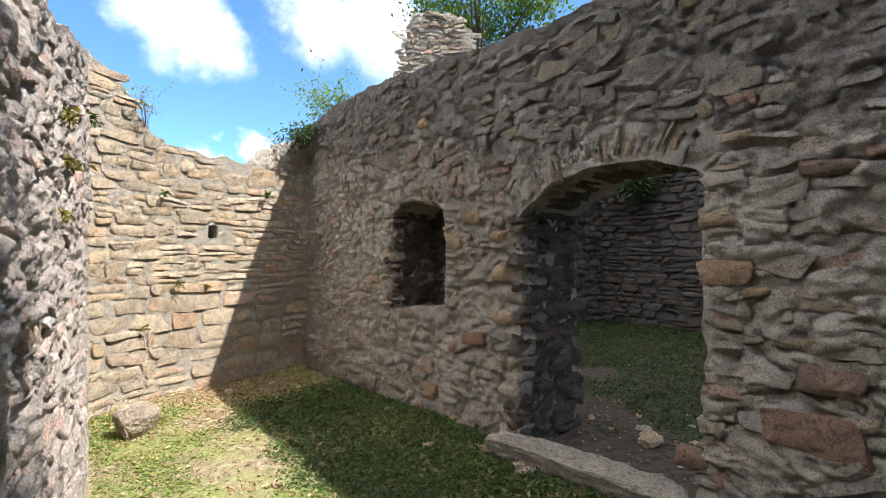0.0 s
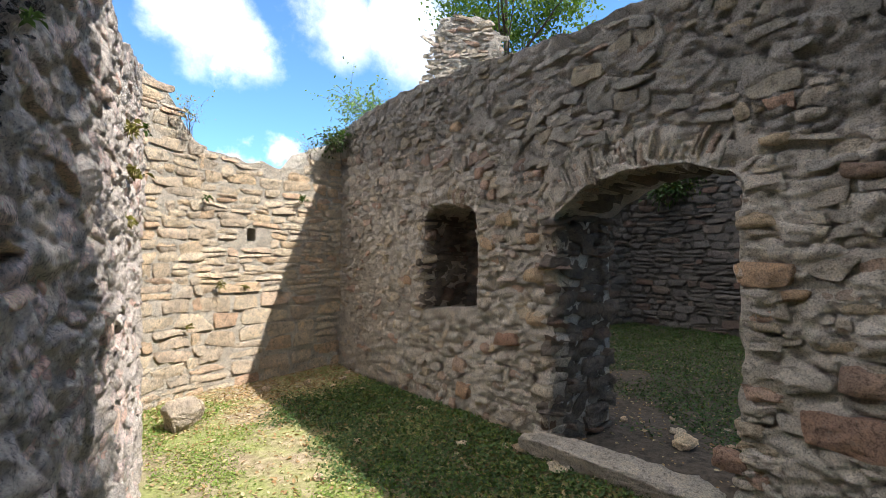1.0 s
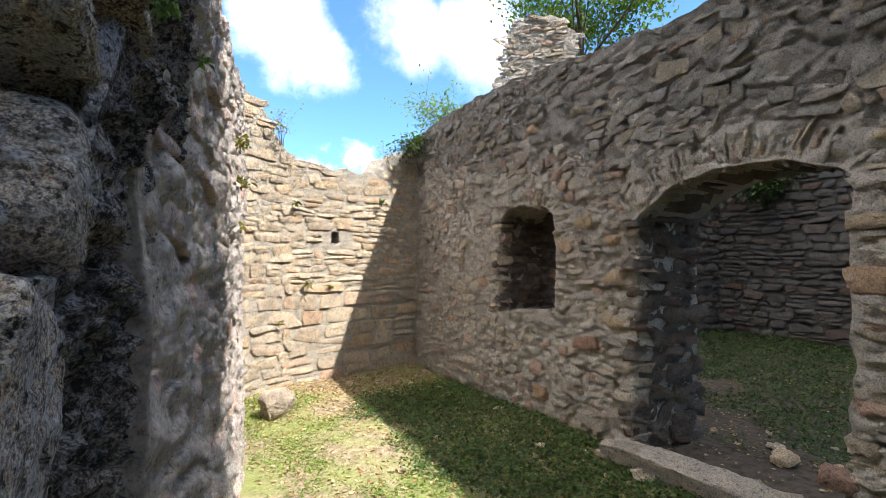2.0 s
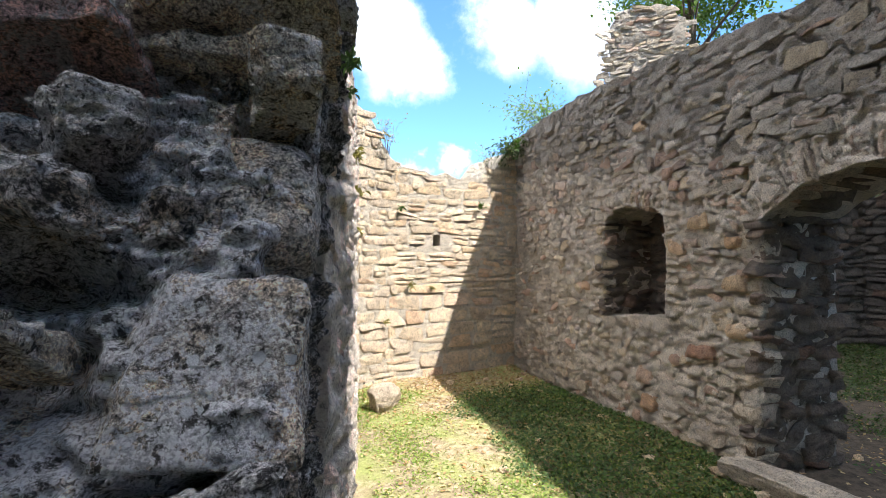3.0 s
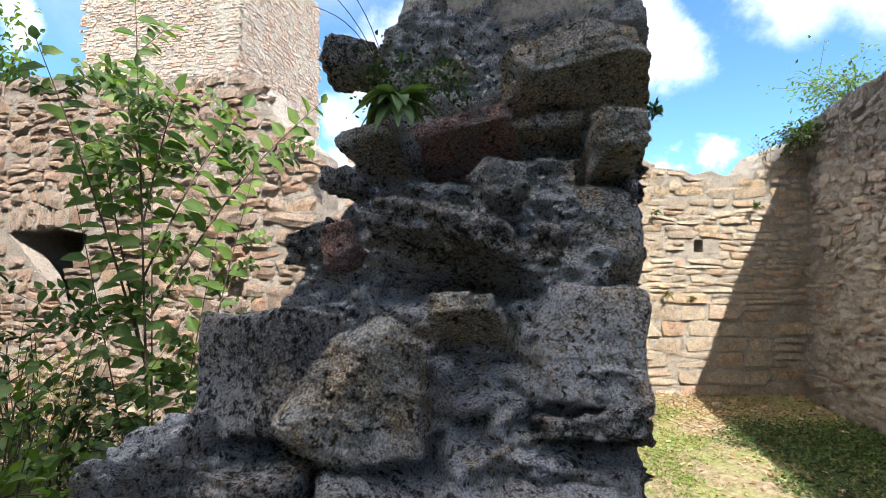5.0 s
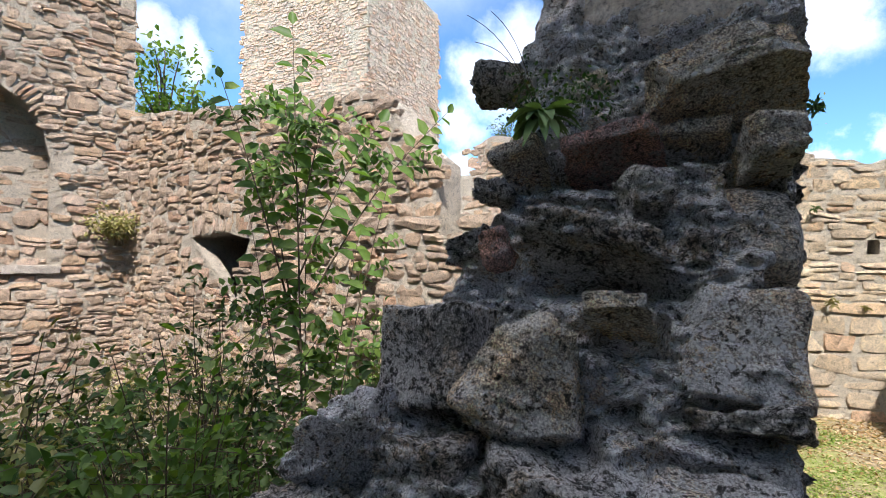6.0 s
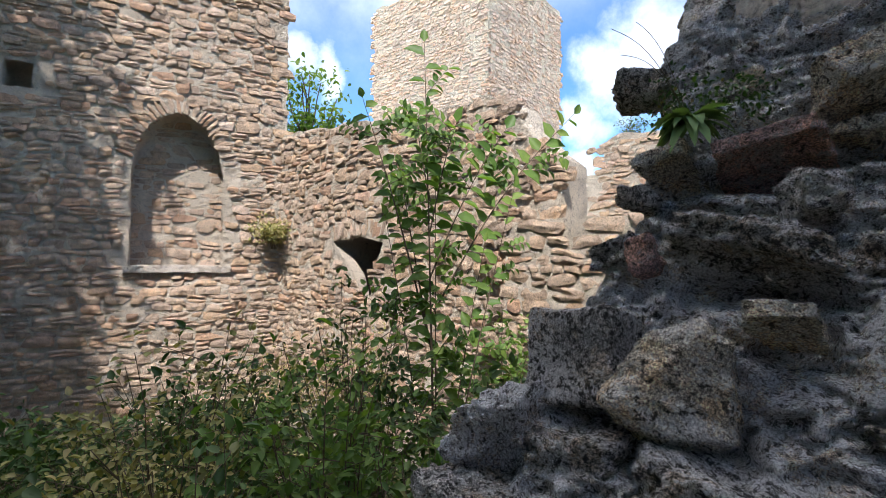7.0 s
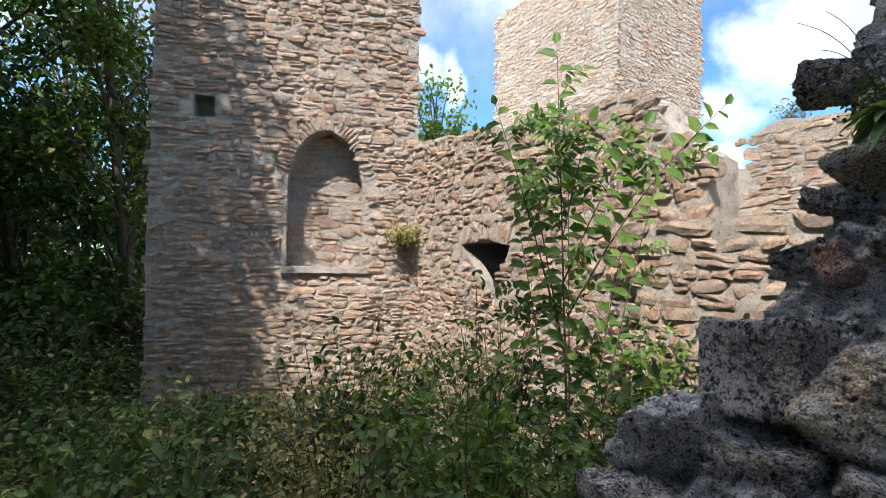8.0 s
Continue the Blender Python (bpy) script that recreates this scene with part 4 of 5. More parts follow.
def build_tower():
    x0, y0, w, h = -12.9, 16.6, 7.0, 15.3
    tower = new("tower", None)
    tagged(tower, "tall square sunlit rubble tower of pale stone", "tower")
    rng = np.random.default_rng(65)
    for f in (Face((x0 - 7.7, y0, 0), (1, 0, 0), (0, -1, 0)), Face((x0, y0, 0), (0, 1, 0), (1, 0, 0))):
        geo = Geo()
        block(geo, f, 0, 7.7 if f.n[1] < 0 else 6.6, flat_fn(-2), ragged(flat_fn(h), 0.1, 0.6, 81), 0.8, 0.25, 0.03, 0.5, 3)
        part("wall", geo.mesh("tower_wall", MAT["mortar_light"]), tower)
    f = Face((x0 - 7.7, y0, 0), (1, 0, 0), (0, -1, 0))
    rows = courses(rng, 0, 7.7, 3.2, 15.1, (0.10, 0.2), (0.16, 0.5), lambda s, z, w, h: s < 7.65, 0.014, 0.3, 0.05)
    lay_stones(tower, f, rows, "tower", 67, (x0, y0, 6), 120, 5, 4, proud=(0.02, 0.06), sink=0.08, lump=0.03)
    f = Face((x0, y0, 0), (0, 1, 0), (1, 0, 0))
    rows = courses(rng, 0, 6.6, 3.2, 15.1, (0.10, 0.2), (0.16, 0.5), lambda s, z, w, h: s > 0.05, 0.014, 0.3, 0.05)
    lay_stones(tower, f, rows, "tower", 68, (x0, y0, 6), 120, 5, 4, proud=(0.02, 0.06), sink=0.08, lump=0.03)


def build_pier():
    """The ruined pier that stands up behind the east wall."""
    rng = np.random.default_rng(75)
    geo = Geo()
    f = Face((5.55, 8.3, 0), (0.80, -0.60, 0), (-0.60, -0.80, 0))
    top = ragged(line_fn([(0, 6.3), (0.15, 6.55), (0.9, 6.5), (1.35, 6.1)]), 0.1, 0.4, 85)
    block(geo, f, 0, 1.35, flat_fn(-0.5), top, 0.8, 0.1, 0.04, 0.2, 3)
    pier = structure("ruined_pier", geo, "mortar", "ruined grey rubble pier with creeper on its edge")
    rows = courses(rng, 0, 1.35, 3.5, 6.5, (0.08, 0.16), (0.15, 0.4), lambda s, z, w, h: z + h / 2 < top(s), 0.005, 0.35, 0.15)
    lay_stones(pier, f, rows, "rubble", 76, (6, 8, 6), 120, 6, 5, proud=(0.0, 0.035), lump=0.04)


build_keep()
build_curtain()
build_tower()
build_pier()


# ---- the broken wall end beside the opening ----
def end_y(x, z):
    """Depth to which the stones of the wall end stand out: the face leans back upwards."""
    return 0.25 + 0.66 * np.clip(z - 1.63, -0.35, 0.6) + 0.10 * np.abs(np.clip(x + 0.55, -0.3, 0.0))


def rock_mesh(name, size, seed, mat, rings=0, boxy=14.0, cuts=5, strata=0.09, under=0.8, wear=1.0, planes=()):
    """A broken stone: a squared block split by planes, its lower front edge broken off, then worn by noise.
    planes: further splits (nx, ny, nz, share kept) in the block's own directions."""
    rng = np.random.default_rng(seed)
    size = np.array(size)
    m = float(np.mean(size))
    rings = rings or int(np.clip(44 + 620 * m, 44, 100))
    th, ph = np.meshgrid(np.linspace(0, 2 * np.pi, int(rings * 1.6) + 1), np.linspace(0, np.pi, rings), indexing="ij")
    p = np.stack([np.cos(th) * np.sin(ph), np.cos(ph), np.sin(th) * np.sin(ph)], -1)
    flat = p.reshape(-1, 3)
    flat = flat / (np.sum(np.abs(flat) ** boxy, 1) ** (1 / boxy))[:, None]
    r = flat / (np.linalg.norm(flat, axis=1)[:, None] + 1e-9)
    nrm = rng.normal(0, 1, (cuts, 3))
    nrm /= np.linalg.norm(nrm, axis=1)[:, None]
    off = rng.uniform(0.68, 0.94, cuts)
    nrm = np.vstack([nrm, [(0.1, -0.7, -0.7)]] + [[q[:3]] for q in planes])
    off = np.append(off, [under] + [q[3] for q in planes])
    for n, o in zip(nrm, off):
        n = n / np.linalg.norm(n)
        o = o * np.max(flat @ n)
        over = np.clip(flat @ n - o, 0, None)
        flat = flat - over[:, None] * n
    flat = flat * (1 + 0.05 * fbm(flat + seed * 3.7, 0.9, 2, seed))[:, None]
    flat = flat * size
    chips = np.abs(fbm(flat + seed, 0.03, 4, seed + 9))
    d = 0.0022 * fbm(flat + seed, 0.009, 2, seed + 5) - 0.07 * m * (np.abs(fbm(flat + seed * 1.3, m * 0.9, 3, seed + 3)) - 0.35) - 0.008 * np.clip(chips - 0.3, -0.25, 0.5)
    d = d * wear + 0.011 * wear * (np.round(2.5 * fbm(flat * np.array((0.8, 1, 1.4)) + seed, 0.06, 3, seed + 13)) / 2.5 - 0.6)
    if strata:
        t = flat[:, 2] + 0.25 * flat[:, 0] + 0.02 * vnoise(flat, 0.05, seed)
        saw = (t / 0.013 + 0.6 * vnoise(flat, 0.02, seed + 2)) % 1.0
        d = d + strata * m * (saw - 0.5) * (0.5 + 0.5 * vnoise(flat, 0.03, seed + 4))
    geo = Geo()
    geo.grid((flat + r * d[:, None]).reshape(p.shape))
    return geo.mesh(name, MAT[mat], False)


def build_wall_end():
    geo = Geo()
    u = np.linspace(0, 1, 230)
    z = np.concatenate([np.linspace(-0.6, 1.2, 40), np.linspace(1.204, 2.1, 360), np.linspace(2.11, 2.7, 30)])
    U, Z = np.meshgrid(u, z, indexing="ij")
    left = np.interp(Z, [-0.6, 1.3, 1.5, 1.56, 1.61, 1.64, 1.68, 1.76, 1.83, 1.93, 2.7], [-0.87, -0.76, -0.72, -0.715, -0.70, -0.68, -0.665, -0.665, -0.655, -0.67, -0.70])
    F0 = end_y(left, Z)
    right = -0.281 + 0.13 * (F0 - 0.2)
    X = left + U * (right - left)
    Y = end_y(X, Z) + 0.050 + 0.03 * np.clip(0.06 - U, 0, 1) / 0.06 + 0.04 * (np.clip(U - 0.93, 0, 1) / 0.07) ** 2
    P = np.stack([X, Y, Z], -1)
    flat = P.reshape(-1, 3)
    q = flat * np.array((1.0, 1.0, 1.5))
    d = 0.016 * fbm(flat, 0.11, 3, 91) - 0.030 * (np.abs(fbm(q, 0.06, 4, 95)) - 0.35) + 0.006 * fbm(flat, 0.014, 2, 97) - 0.012 * np.clip(np.abs(fbm(q, 0.022, 3, 99)) - 0.45, 0, 1)
    d = d + 0.012 * np.round(2.5 * fbm(q, 0.055, 3, 103)) / 2.5
    # hollows where mortar has gone from below the stones
    for hx, hz, rx, rz, deep in ((-0.345, 1.840, 0.085, 0.026, 0.09), (-0.308, 1.722, 0.028, 0.026, 0.09), (-0.500, 1.757, 0.060, 0.020, 0.08), (-0.612, 1.752, 0.038, 0.016, 0.07), (-0.435, 1.663, 0.035, 0.014, 0.05),
                                 (-0.375, 1.776, 0.050, 0.010, 0.05), (-0.480, 1.598, 0.095, 0.018, 0.07), (-0.440, 1.545, 0.038, 0.024, 0.06), (-0.53, 1.425, 0.06, 0.025, 0.07), (-0.635, 1.435, 0.05, 0.025, 0.06), (-0.335, 1.470, 0.06, 0.016, 0.05),
                                 (-0.66, 1.715, 0.03, 0.012, 0.05), (-0.60, 1.712, 0.025, 0.012, 0.04), (-0.285, 1.612, 0.02, 0.012, 0.06)):
        d = d - deep * np.exp(-((flat[:, 0] - hx) / rx) ** 4 - ((flat[:, 2] - hz) / rz) ** 2)
    flat = flat + d[:, None] * np.array((0.15, -1, 0.2))
    P = flat.reshape(P.shape)
    geo.grid(P)
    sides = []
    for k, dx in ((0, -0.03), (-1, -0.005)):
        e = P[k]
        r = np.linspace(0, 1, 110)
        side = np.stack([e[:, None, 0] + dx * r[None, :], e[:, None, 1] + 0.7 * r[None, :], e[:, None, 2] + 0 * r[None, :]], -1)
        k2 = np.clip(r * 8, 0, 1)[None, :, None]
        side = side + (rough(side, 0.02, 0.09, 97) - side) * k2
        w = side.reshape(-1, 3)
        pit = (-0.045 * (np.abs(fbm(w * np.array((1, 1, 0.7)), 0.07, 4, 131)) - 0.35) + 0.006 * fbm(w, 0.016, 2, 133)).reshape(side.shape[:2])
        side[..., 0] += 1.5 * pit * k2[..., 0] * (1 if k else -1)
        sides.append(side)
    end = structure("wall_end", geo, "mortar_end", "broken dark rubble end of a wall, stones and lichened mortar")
    # the flanks take a darker mortar than the front
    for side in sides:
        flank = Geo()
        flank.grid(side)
        part("flank", flank.mesh("flank", MAT["flank_dark"], False), end, "dark pitted mortar flank of the wall end")

    def rock(x, z, size, turn, seed, mat="rock", out=0.0, tilt=0.0, yaw=0.0, **kw):
        ob = part("stone", rock_mesh("stone", size, seed, mat, **kw), end)
        # the stone turns about its front face
        y = float(end_y(np.array(x), np.array(z))) + size[1] * math.cos(radians(tilt)) - out
        ob.matrix_basis = Matrix.Translation((x, y, z + size[1] * math.sin(radians(tilt)))) @ Euler((radians(tilt), radians(-turn), radians(yaw))).to_matrix().to_4x4()

    # the stones that stand out, from the top down
    rock(-0.34, 2.03, (0.13, 0.08, 0.05), 10, 2, "mortar_end", -0.075, -30, cuts=4)
    rock(-0.55, 2.07, (0.14, 0.08, 0.05), 6, 4, "mortar_end", -0.05, -30, strata=0.06)
    rock(-0.343, 1.902, (0.096, 0.09, 0.058), 8, 3, "rock_tan", 0.06, -26, boxy=18, cuts=2, strata=0.06, under=0.95, wear=0.5, planes=((-0.5, 0, 0.87, 0.6), (0, -0.1, -1.0, 0.5)))
    rock(-0.60, 1.985, (0.10, 0.07, 0.030), 10, 17, "rock", -0.045, -24, strata=0.08)
    rock(-0.545, 1.925, (0.050, 0.06, 0.028), 14, 15, "rock_tan", -0.035, -26, strata=0.06)
    rock(-0.676, 1.930, (0.048, 0.055, 0.036), -16, 13, "rock", 0.085, 0, boxy=6, planes=((-0.6, -0.3, -0.7, 0.7),))
    rock(-0.296, 1.778, (0.031, 0.06, 0.029), 2, 5, "rock_tan", 0.040, -14, yaw=6, boxy=18, cuts=2, under=0.95, wear=0.6)
    rock(-0.380, 1.806, (0.050, 0.05, 0.022), 0, 7, "rock_tan", -0.020, -14, under=0.95, boxy=14, planes=((0, -0.5, -0.86, 0.35),))
    rock(-0.485, 1.802, (0.068, 0.06, 0.024), 9, 9, "rock_red", 0.032, -24, boxy=16, cuts=2, strata=0.06, under=0.95, wear=0.6, planes=((-0.7, -0.3, -0.6, 0.7), (0, -0.2, -0.98, 0.3)))
    rock(-0.612, 1.796, (0.042, 0.055, 0.024), 16, 11, "rock_tan", 0.030, -26, boxy=16, cuts=2, under=0.95, wear=0.6, planes=((-0.7, -0.2, -0.6, 0.75), (0, -0.2, -0.98, 0.4)))
    rock(-0.432, 1.714, (0.036, 0.05, 0.036), -6, 21, "rock", 0.012, 0, boxy=5, cuts=7, under=0.75, wear=0.9)
    rock(-0.314, 1.676, (0.050, 0.05, 0.070), 2, 22, "mortar_bare", -0.046, -32, boxy=4, cuts=3, under=0.97, wear=0.5, strata=0.02)
    rock(-0.655, 1.735, (0.034, 0.045, 0.020), -5, 12, "rock", -0.016, 0)
    rock(-0.495, 1.664, (0.100, 0.065, 0.044), -12, 23, "rock", 0.026, -18, boxy=7, cuts=3, strata=0.20, under=0.95, planes=((0.75, -0.2, 0.6, 0.72), (-0.7, 0, -0.7, 0.7), (0, -0.45, -0.9, 0.5), (0, -0.6, 0.8, 0.75)))
    rock(-0.370, 1.640, (0.020, 0.035, 0.026), -12, 25, "rock", -0.018, 0, boxy=5, cuts=7)
    rock(-0.618, 1.645, (0.022, 0.022, 0.027), 24, 27, "rock_red", 0.002, -16, boxy=14, cuts=2, wear=0.5, planes=((0.6, 0, -0.8, 0.7), (-0.7, 0, 0.6, 0.75)))
    rock(-0.668, 1.648, (0.044, 0.04, 0.022), 14, 30, "rock", -0.010, -8, strata=0.06)
    rock(-0.448, 1.584, (0.034, 0.05, 0.020), 6, 29, "rock_tan", 0.048, -26, boxy=16, cuts=2, under=0.95, wear=0.6, planes=((-0.6, -0.4, -0.6, 0.8), (0, -0.2, -0.98, 0.3)))
    rock(-0.336, 1.548, (0.062, 0.06, 0.064), -3, 31, "rock_spotted", -0.034, -24, boxy=18, cuts=1, under=0.97, wear=0.3, strata=0.015, planes=((-0.8, -0.5, 0.2, 0.72),))
    rock(-0.335, 1.478, (0.052, 0.05, 0.016), 6, 34, "rock", -0.028, -14, under=0.75, boxy=10)
    rock(-0.668, 1.505, (0.076, 0.10, 0.068), 6, 35, "rock", -0.002, -10, yaw=-14, boxy=20, cuts=1, under=0.97, wear=0.4, strata=0.02)
    rock(-0.556, 1.500, (0.072, 0.07, 0.074), -30, 37, "rock_tan", 0.016, -16, yaw=16, boxy=14, cuts=3, under=0.95, wear=0.65, strata=0.04, planes=((0.8, -0.3, 0.5, 0.62), (-0.6, -0.7, 0.2, 0.8), (-0.7, 0, 0.7, 0.72)))
    rock(-0.775, 1.385, (0.075, 0.09, 0.055), 24, 41, "mortar_end", 0.0, 0, strata=0.06, wear=1.6)
    rock(-0.665, 1.375, (0.070, 0.06, 0.045), 5, 43, "rock", -0.03, 0)
    rock(-0.500, 1.375, (0.080, 0.06, 0.045), -8, 45, "rock", -0.015, 0)
    rock(-0.36, 1.385, (0.065, 0.06, 0.045), 0, 47, "mortar_end", -0.02, 0)
    rng = np.random.default_rng(77)
    for k in range(12):
        z = rng.uniform(1.3, 2.05)
        x = rng.uniform(float(np.interp(z, [1.3, 1.6, 1.66, 2.0], [-0.72, -0.70, -0.65, -0.61])), -0.31)
        w = rng.uniform(0.010, 0.024)
        rock(x, z, (w, w * 0.9, w * rng.uniform(0.5, 0.85)), rng.normal(0, 14), 600 + k, rng.choice(("rock", "mortar_end", "rock_tan", "rock")), rng.uniform(-0.062, -0.046), 0, rings=24, cuts=6)
    rock(-0.80, 1.26, (0.10, 0.09, 0.08), 0, 49, "rock", 0.0, 0)
    rock(-0.62, 1.27, (0.10, 0.08, 0.06), 0, 51, "rock", 0.0, 0)
    rock(-0.40, 1.27, (0.12, 0.08, 0.06), 0, 53, "rock", -0.01, 0)


build_wall_end()


# ---- plants ----
def tube(geo, pts, r0, r1, sides=6):
    pts = np.asarray(pts, float)
    n = len(pts)
    d = np.gradient(pts, axis=0)
    d /= np.linalg.norm(d, axis=1)[:, None] + 1e-9
    ref = np.where(np.abs(d[:, 2:3]) > 0.9, np.array([[1.0, 0, 0]]), np.array([[0, 0, 1.0]]))
    a = np.cross(d, ref)
    a /= np.linalg.norm(a, axis=1)[:, None] + 1e-9
    b = np.cross(d, a)
    ang = np.linspace(0, 2 * np.pi, sides + 1)
    r = np.linspace(r0, r1, n)[:, None, None]
    p = pts[:, None, :] + r * (np.cos(ang)[None, :, None] * a[:, None, :] + np.sin(ang)[None, :, None] * b[:, None, :])
    geo.grid(p)


def leaf_quads(geo, pos, d, up, length, width, curl=0.15):
    """Leaves of two folded halves at pos, pointing along d."""
    n = len(pos)
    d = d / (np.linalg.norm(d, axis=1)[:, None] + 1e-9)
    side = np.cross(d, up)
    side /= np.linalg.norm(side, axis=1)[:, None] + 1e-9
    nor = np.cross(side, d)
    L, W = length[:, None], width[:, None]
    base, tip = pos, pos + d * L - nor * L * curl
    mid = nor * L * 0.04
    l1, l2 = pos + d * L * 0.3 + side * W * 0.5 + nor * W * 0.15, pos + d * L * 0.68 + side * W * 0.36 + nor * W * 0.05
    r1, r2 = pos + d * L * 0.3 - side * W * 0.5 + nor * W * 0.15, pos + d * L * 0.68 - side * W * 0.36 + nor * W * 0.05
    v = np.stack([base, l1, l2, tip, r1, r2], 1)
    k = (np.arange(n) * 6)[:, None, None]
    f = (np.array([[0, 3, 2, 1], [0, 4, 5, 3]])[None] + k).reshape(-1, 4)
    geo.add(v.reshape(-1, 3), f)


def scatter_leaves(geo, rng, centres, spread, count, size, flat=0.5):
    c = centres[rng.integers(0, len(centres), count)]
    pos = c + rng.normal(0, 1, (count, 3)) * spread
    d = rng.normal(0, 1, (count, 3)) + np.array((0, 0, -0.25))
    up = rng.normal(0, flat, (count, 3)) + np.array((0, 0, 1.0))
    L = size * rng.uniform(0.6, 1.3, count)
    leaf_quads(geo, pos, d, up, L, L * rng.uniform(0.45, 0.7, count))


def tree(name, base, height, trunk_r, crowns, leaves, size, mat, seed, label, lean=(0, 0), spread=0.35, clumps=90):
    rng = np.random.default_rng(seed)
    base = np.array(base, float)
    root = new(name, None)
    tagged(root, label, "tree")
    t = np.linspace(0, 1, 9)
    path = base + np.stack([lean[0] * t + 0.08 * np.sin(3 * t + seed), lean[1] * t + 0.08 * np.cos(4 * t), height * t], 1)
    geo, lf = Geo(), Geo()
    tube(geo, path, trunk_r, trunk_r * 0.3, 9)
    cs = []
    for (cx, cy, cz, rx, rz) in crowns:
        k = rng.normal(0, 1, (clumps, 3))
        k /= np.linalg.norm(k, axis=1)[:, None]
        k *= rng.uniform(0.35, 1.0, (clumps, 1)) ** 0.6
        c = np.array((cx, cy, cz)) + k * np.array((rx, rx, rz))
        cs.append(c)
        for q in c[:: max(1, clumps // 14)]:
            i = int(np.clip((q[2] - base[2]) / height * 8 - rng.uniform(0.5, 2), 1, 8))
            s = path[i]
            w = np.linspace(0, 1, 6)[:, None]
            limb = s + (q - s) * w + np.array((0, 0, 1)) * (np.sin(w * np.pi) * rng.uniform(-0.1, 0.25)) + rng.normal(0, 0.04, (6, 3)) * w
            tube(geo, limb, trunk_r * 0.3, 0.012, 5)
    cs = np.vstack(cs)
    scatter_leaves(lf, rng, cs, spread, leaves, size)
    part("trunk", geo.mesh("trunk", MAT["bark"]), root)
    part("crown", lf.mesh("crown", MAT[mat]), root)


# out of view; crowns set on the sun's path to shade wall end and ground
tree("tree", (6.0, -6.0, 0), 9.5, 0.16, [(3.1, -4.8, 10.2, 1.7, 1.5), (0.4, -4.8, 9.8, 1.9, 1.4), (3.9, -6.5, 9.8, 1.7, 1.2)], 21000, 0.17, "leaf", 101, "unseen leafy tree added to shade the wall end", clumps=160)
tree("tree", (-5.8, -5.2, -1), 11.0, 0.18, [(-4.95, -5.0, 12.3, 1.25, 2.0), (-5.5, -4.8, 7.6, 0.9, 1.5)], 10000, 0.16, "leaf", 102, "leafy tree shading the bushes", clumps=120)
# unseen crowns added to keep the sun out of yard and window
tree("tree", (9.5, -3.0, 0), 10.0, 0.18, [(10.2, -2.0, 9.5, 3.3, 2.6), (6.9, -2.0, 7.6, 1.1, 1.1), (8.8, -2.0, 12.2, 1.4, 1.3), (11.8, 0.5, 10.0, 3.4, 2.6), (10.3, -4.5, 11.5, 2.5, 2.8)], 32000, 0.30, "leaf", 103, "unseen leafy tree added to shade the yard", clumps=420)
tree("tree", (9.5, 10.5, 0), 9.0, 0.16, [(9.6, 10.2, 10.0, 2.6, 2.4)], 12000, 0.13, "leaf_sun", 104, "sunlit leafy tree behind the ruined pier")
tree("tree", (-7.5, -8.0, -1), 8.0, 0.16, [(-5.6, -7.2, 8.0, 3.0, 2.3), (-2.8, -7.2, 10.4, 2.5, 2.1)], 26000, 0.17, "leaf", 105, "leafy tree at the edge of the wood")
for i, (x, y) in enumerate(((-11.4, -0.3), (-13.3, -2.2), (-10.4, -3.0), (-16.0, 0.8), (-12.6, -4.4), (-18.0, -1.5))):
    tree("tree", (x, y, -1), 8.5 + i * 0.5, 0.13, [(x + 0.3, y - 0.5, 7.2, 2.2, 2.4), (x - 0.3, y - 0.6, 3.6, 1.7, 1.6), (x + 0.2, y, 0.5, 1.6, 1.0)], 8500, 0.17, ("leaf", "leaf_dark", "leaf")[i % 3], 110 + i, "dark leafy woodland tree beside the keep", lean=(0.5 * (i % 2), -0.5), spread=0.27, clumps=40)

for i, (x, y) in enumerate(((-15.5, -4.5), (-21.0, -1.5), (-20.0, 2.0), (-23.0, -6.0), (-26.0, 0.5))):
    tree("tree", (x, y, -1), 9.0, 0.15, [(x + 0.3, y + 0.4, 2.2, 2.6, 1.5), (x, y, 0.2, 2.6, 1.2)], 3000, 0.30, ("leaf", "leaf_dark")[i % 2], 150 + i, "dark leafy tree deep in the wood", clumps=60)
# trees added out of view to the south, to block light from the horizon
for i, (x, y) in enumerate(((-2.0, -8.5), (-5.0, -9.5), (-9.5, -7.5), (-8.0, -11.0), (1.5, -9.5), (-12.5, -8.0), (5.0, -11.0))):
    tree("tree", (x, y, -0.8), 8.0 + 0.4 * i, 0.16, [(x + 0.3, y, 6.4, 2.3, 2.4), (x, y + 0.2, 3.4, 2.2, 2.0), (x - 0.2, y, 1.0, 2.0, 1.4)], 3600, 0.34, ("leaf_dark", "leaf")[i % 2], 130 + i, "unseen dark leafy tree added behind the ruin to block low light", clumps=60)


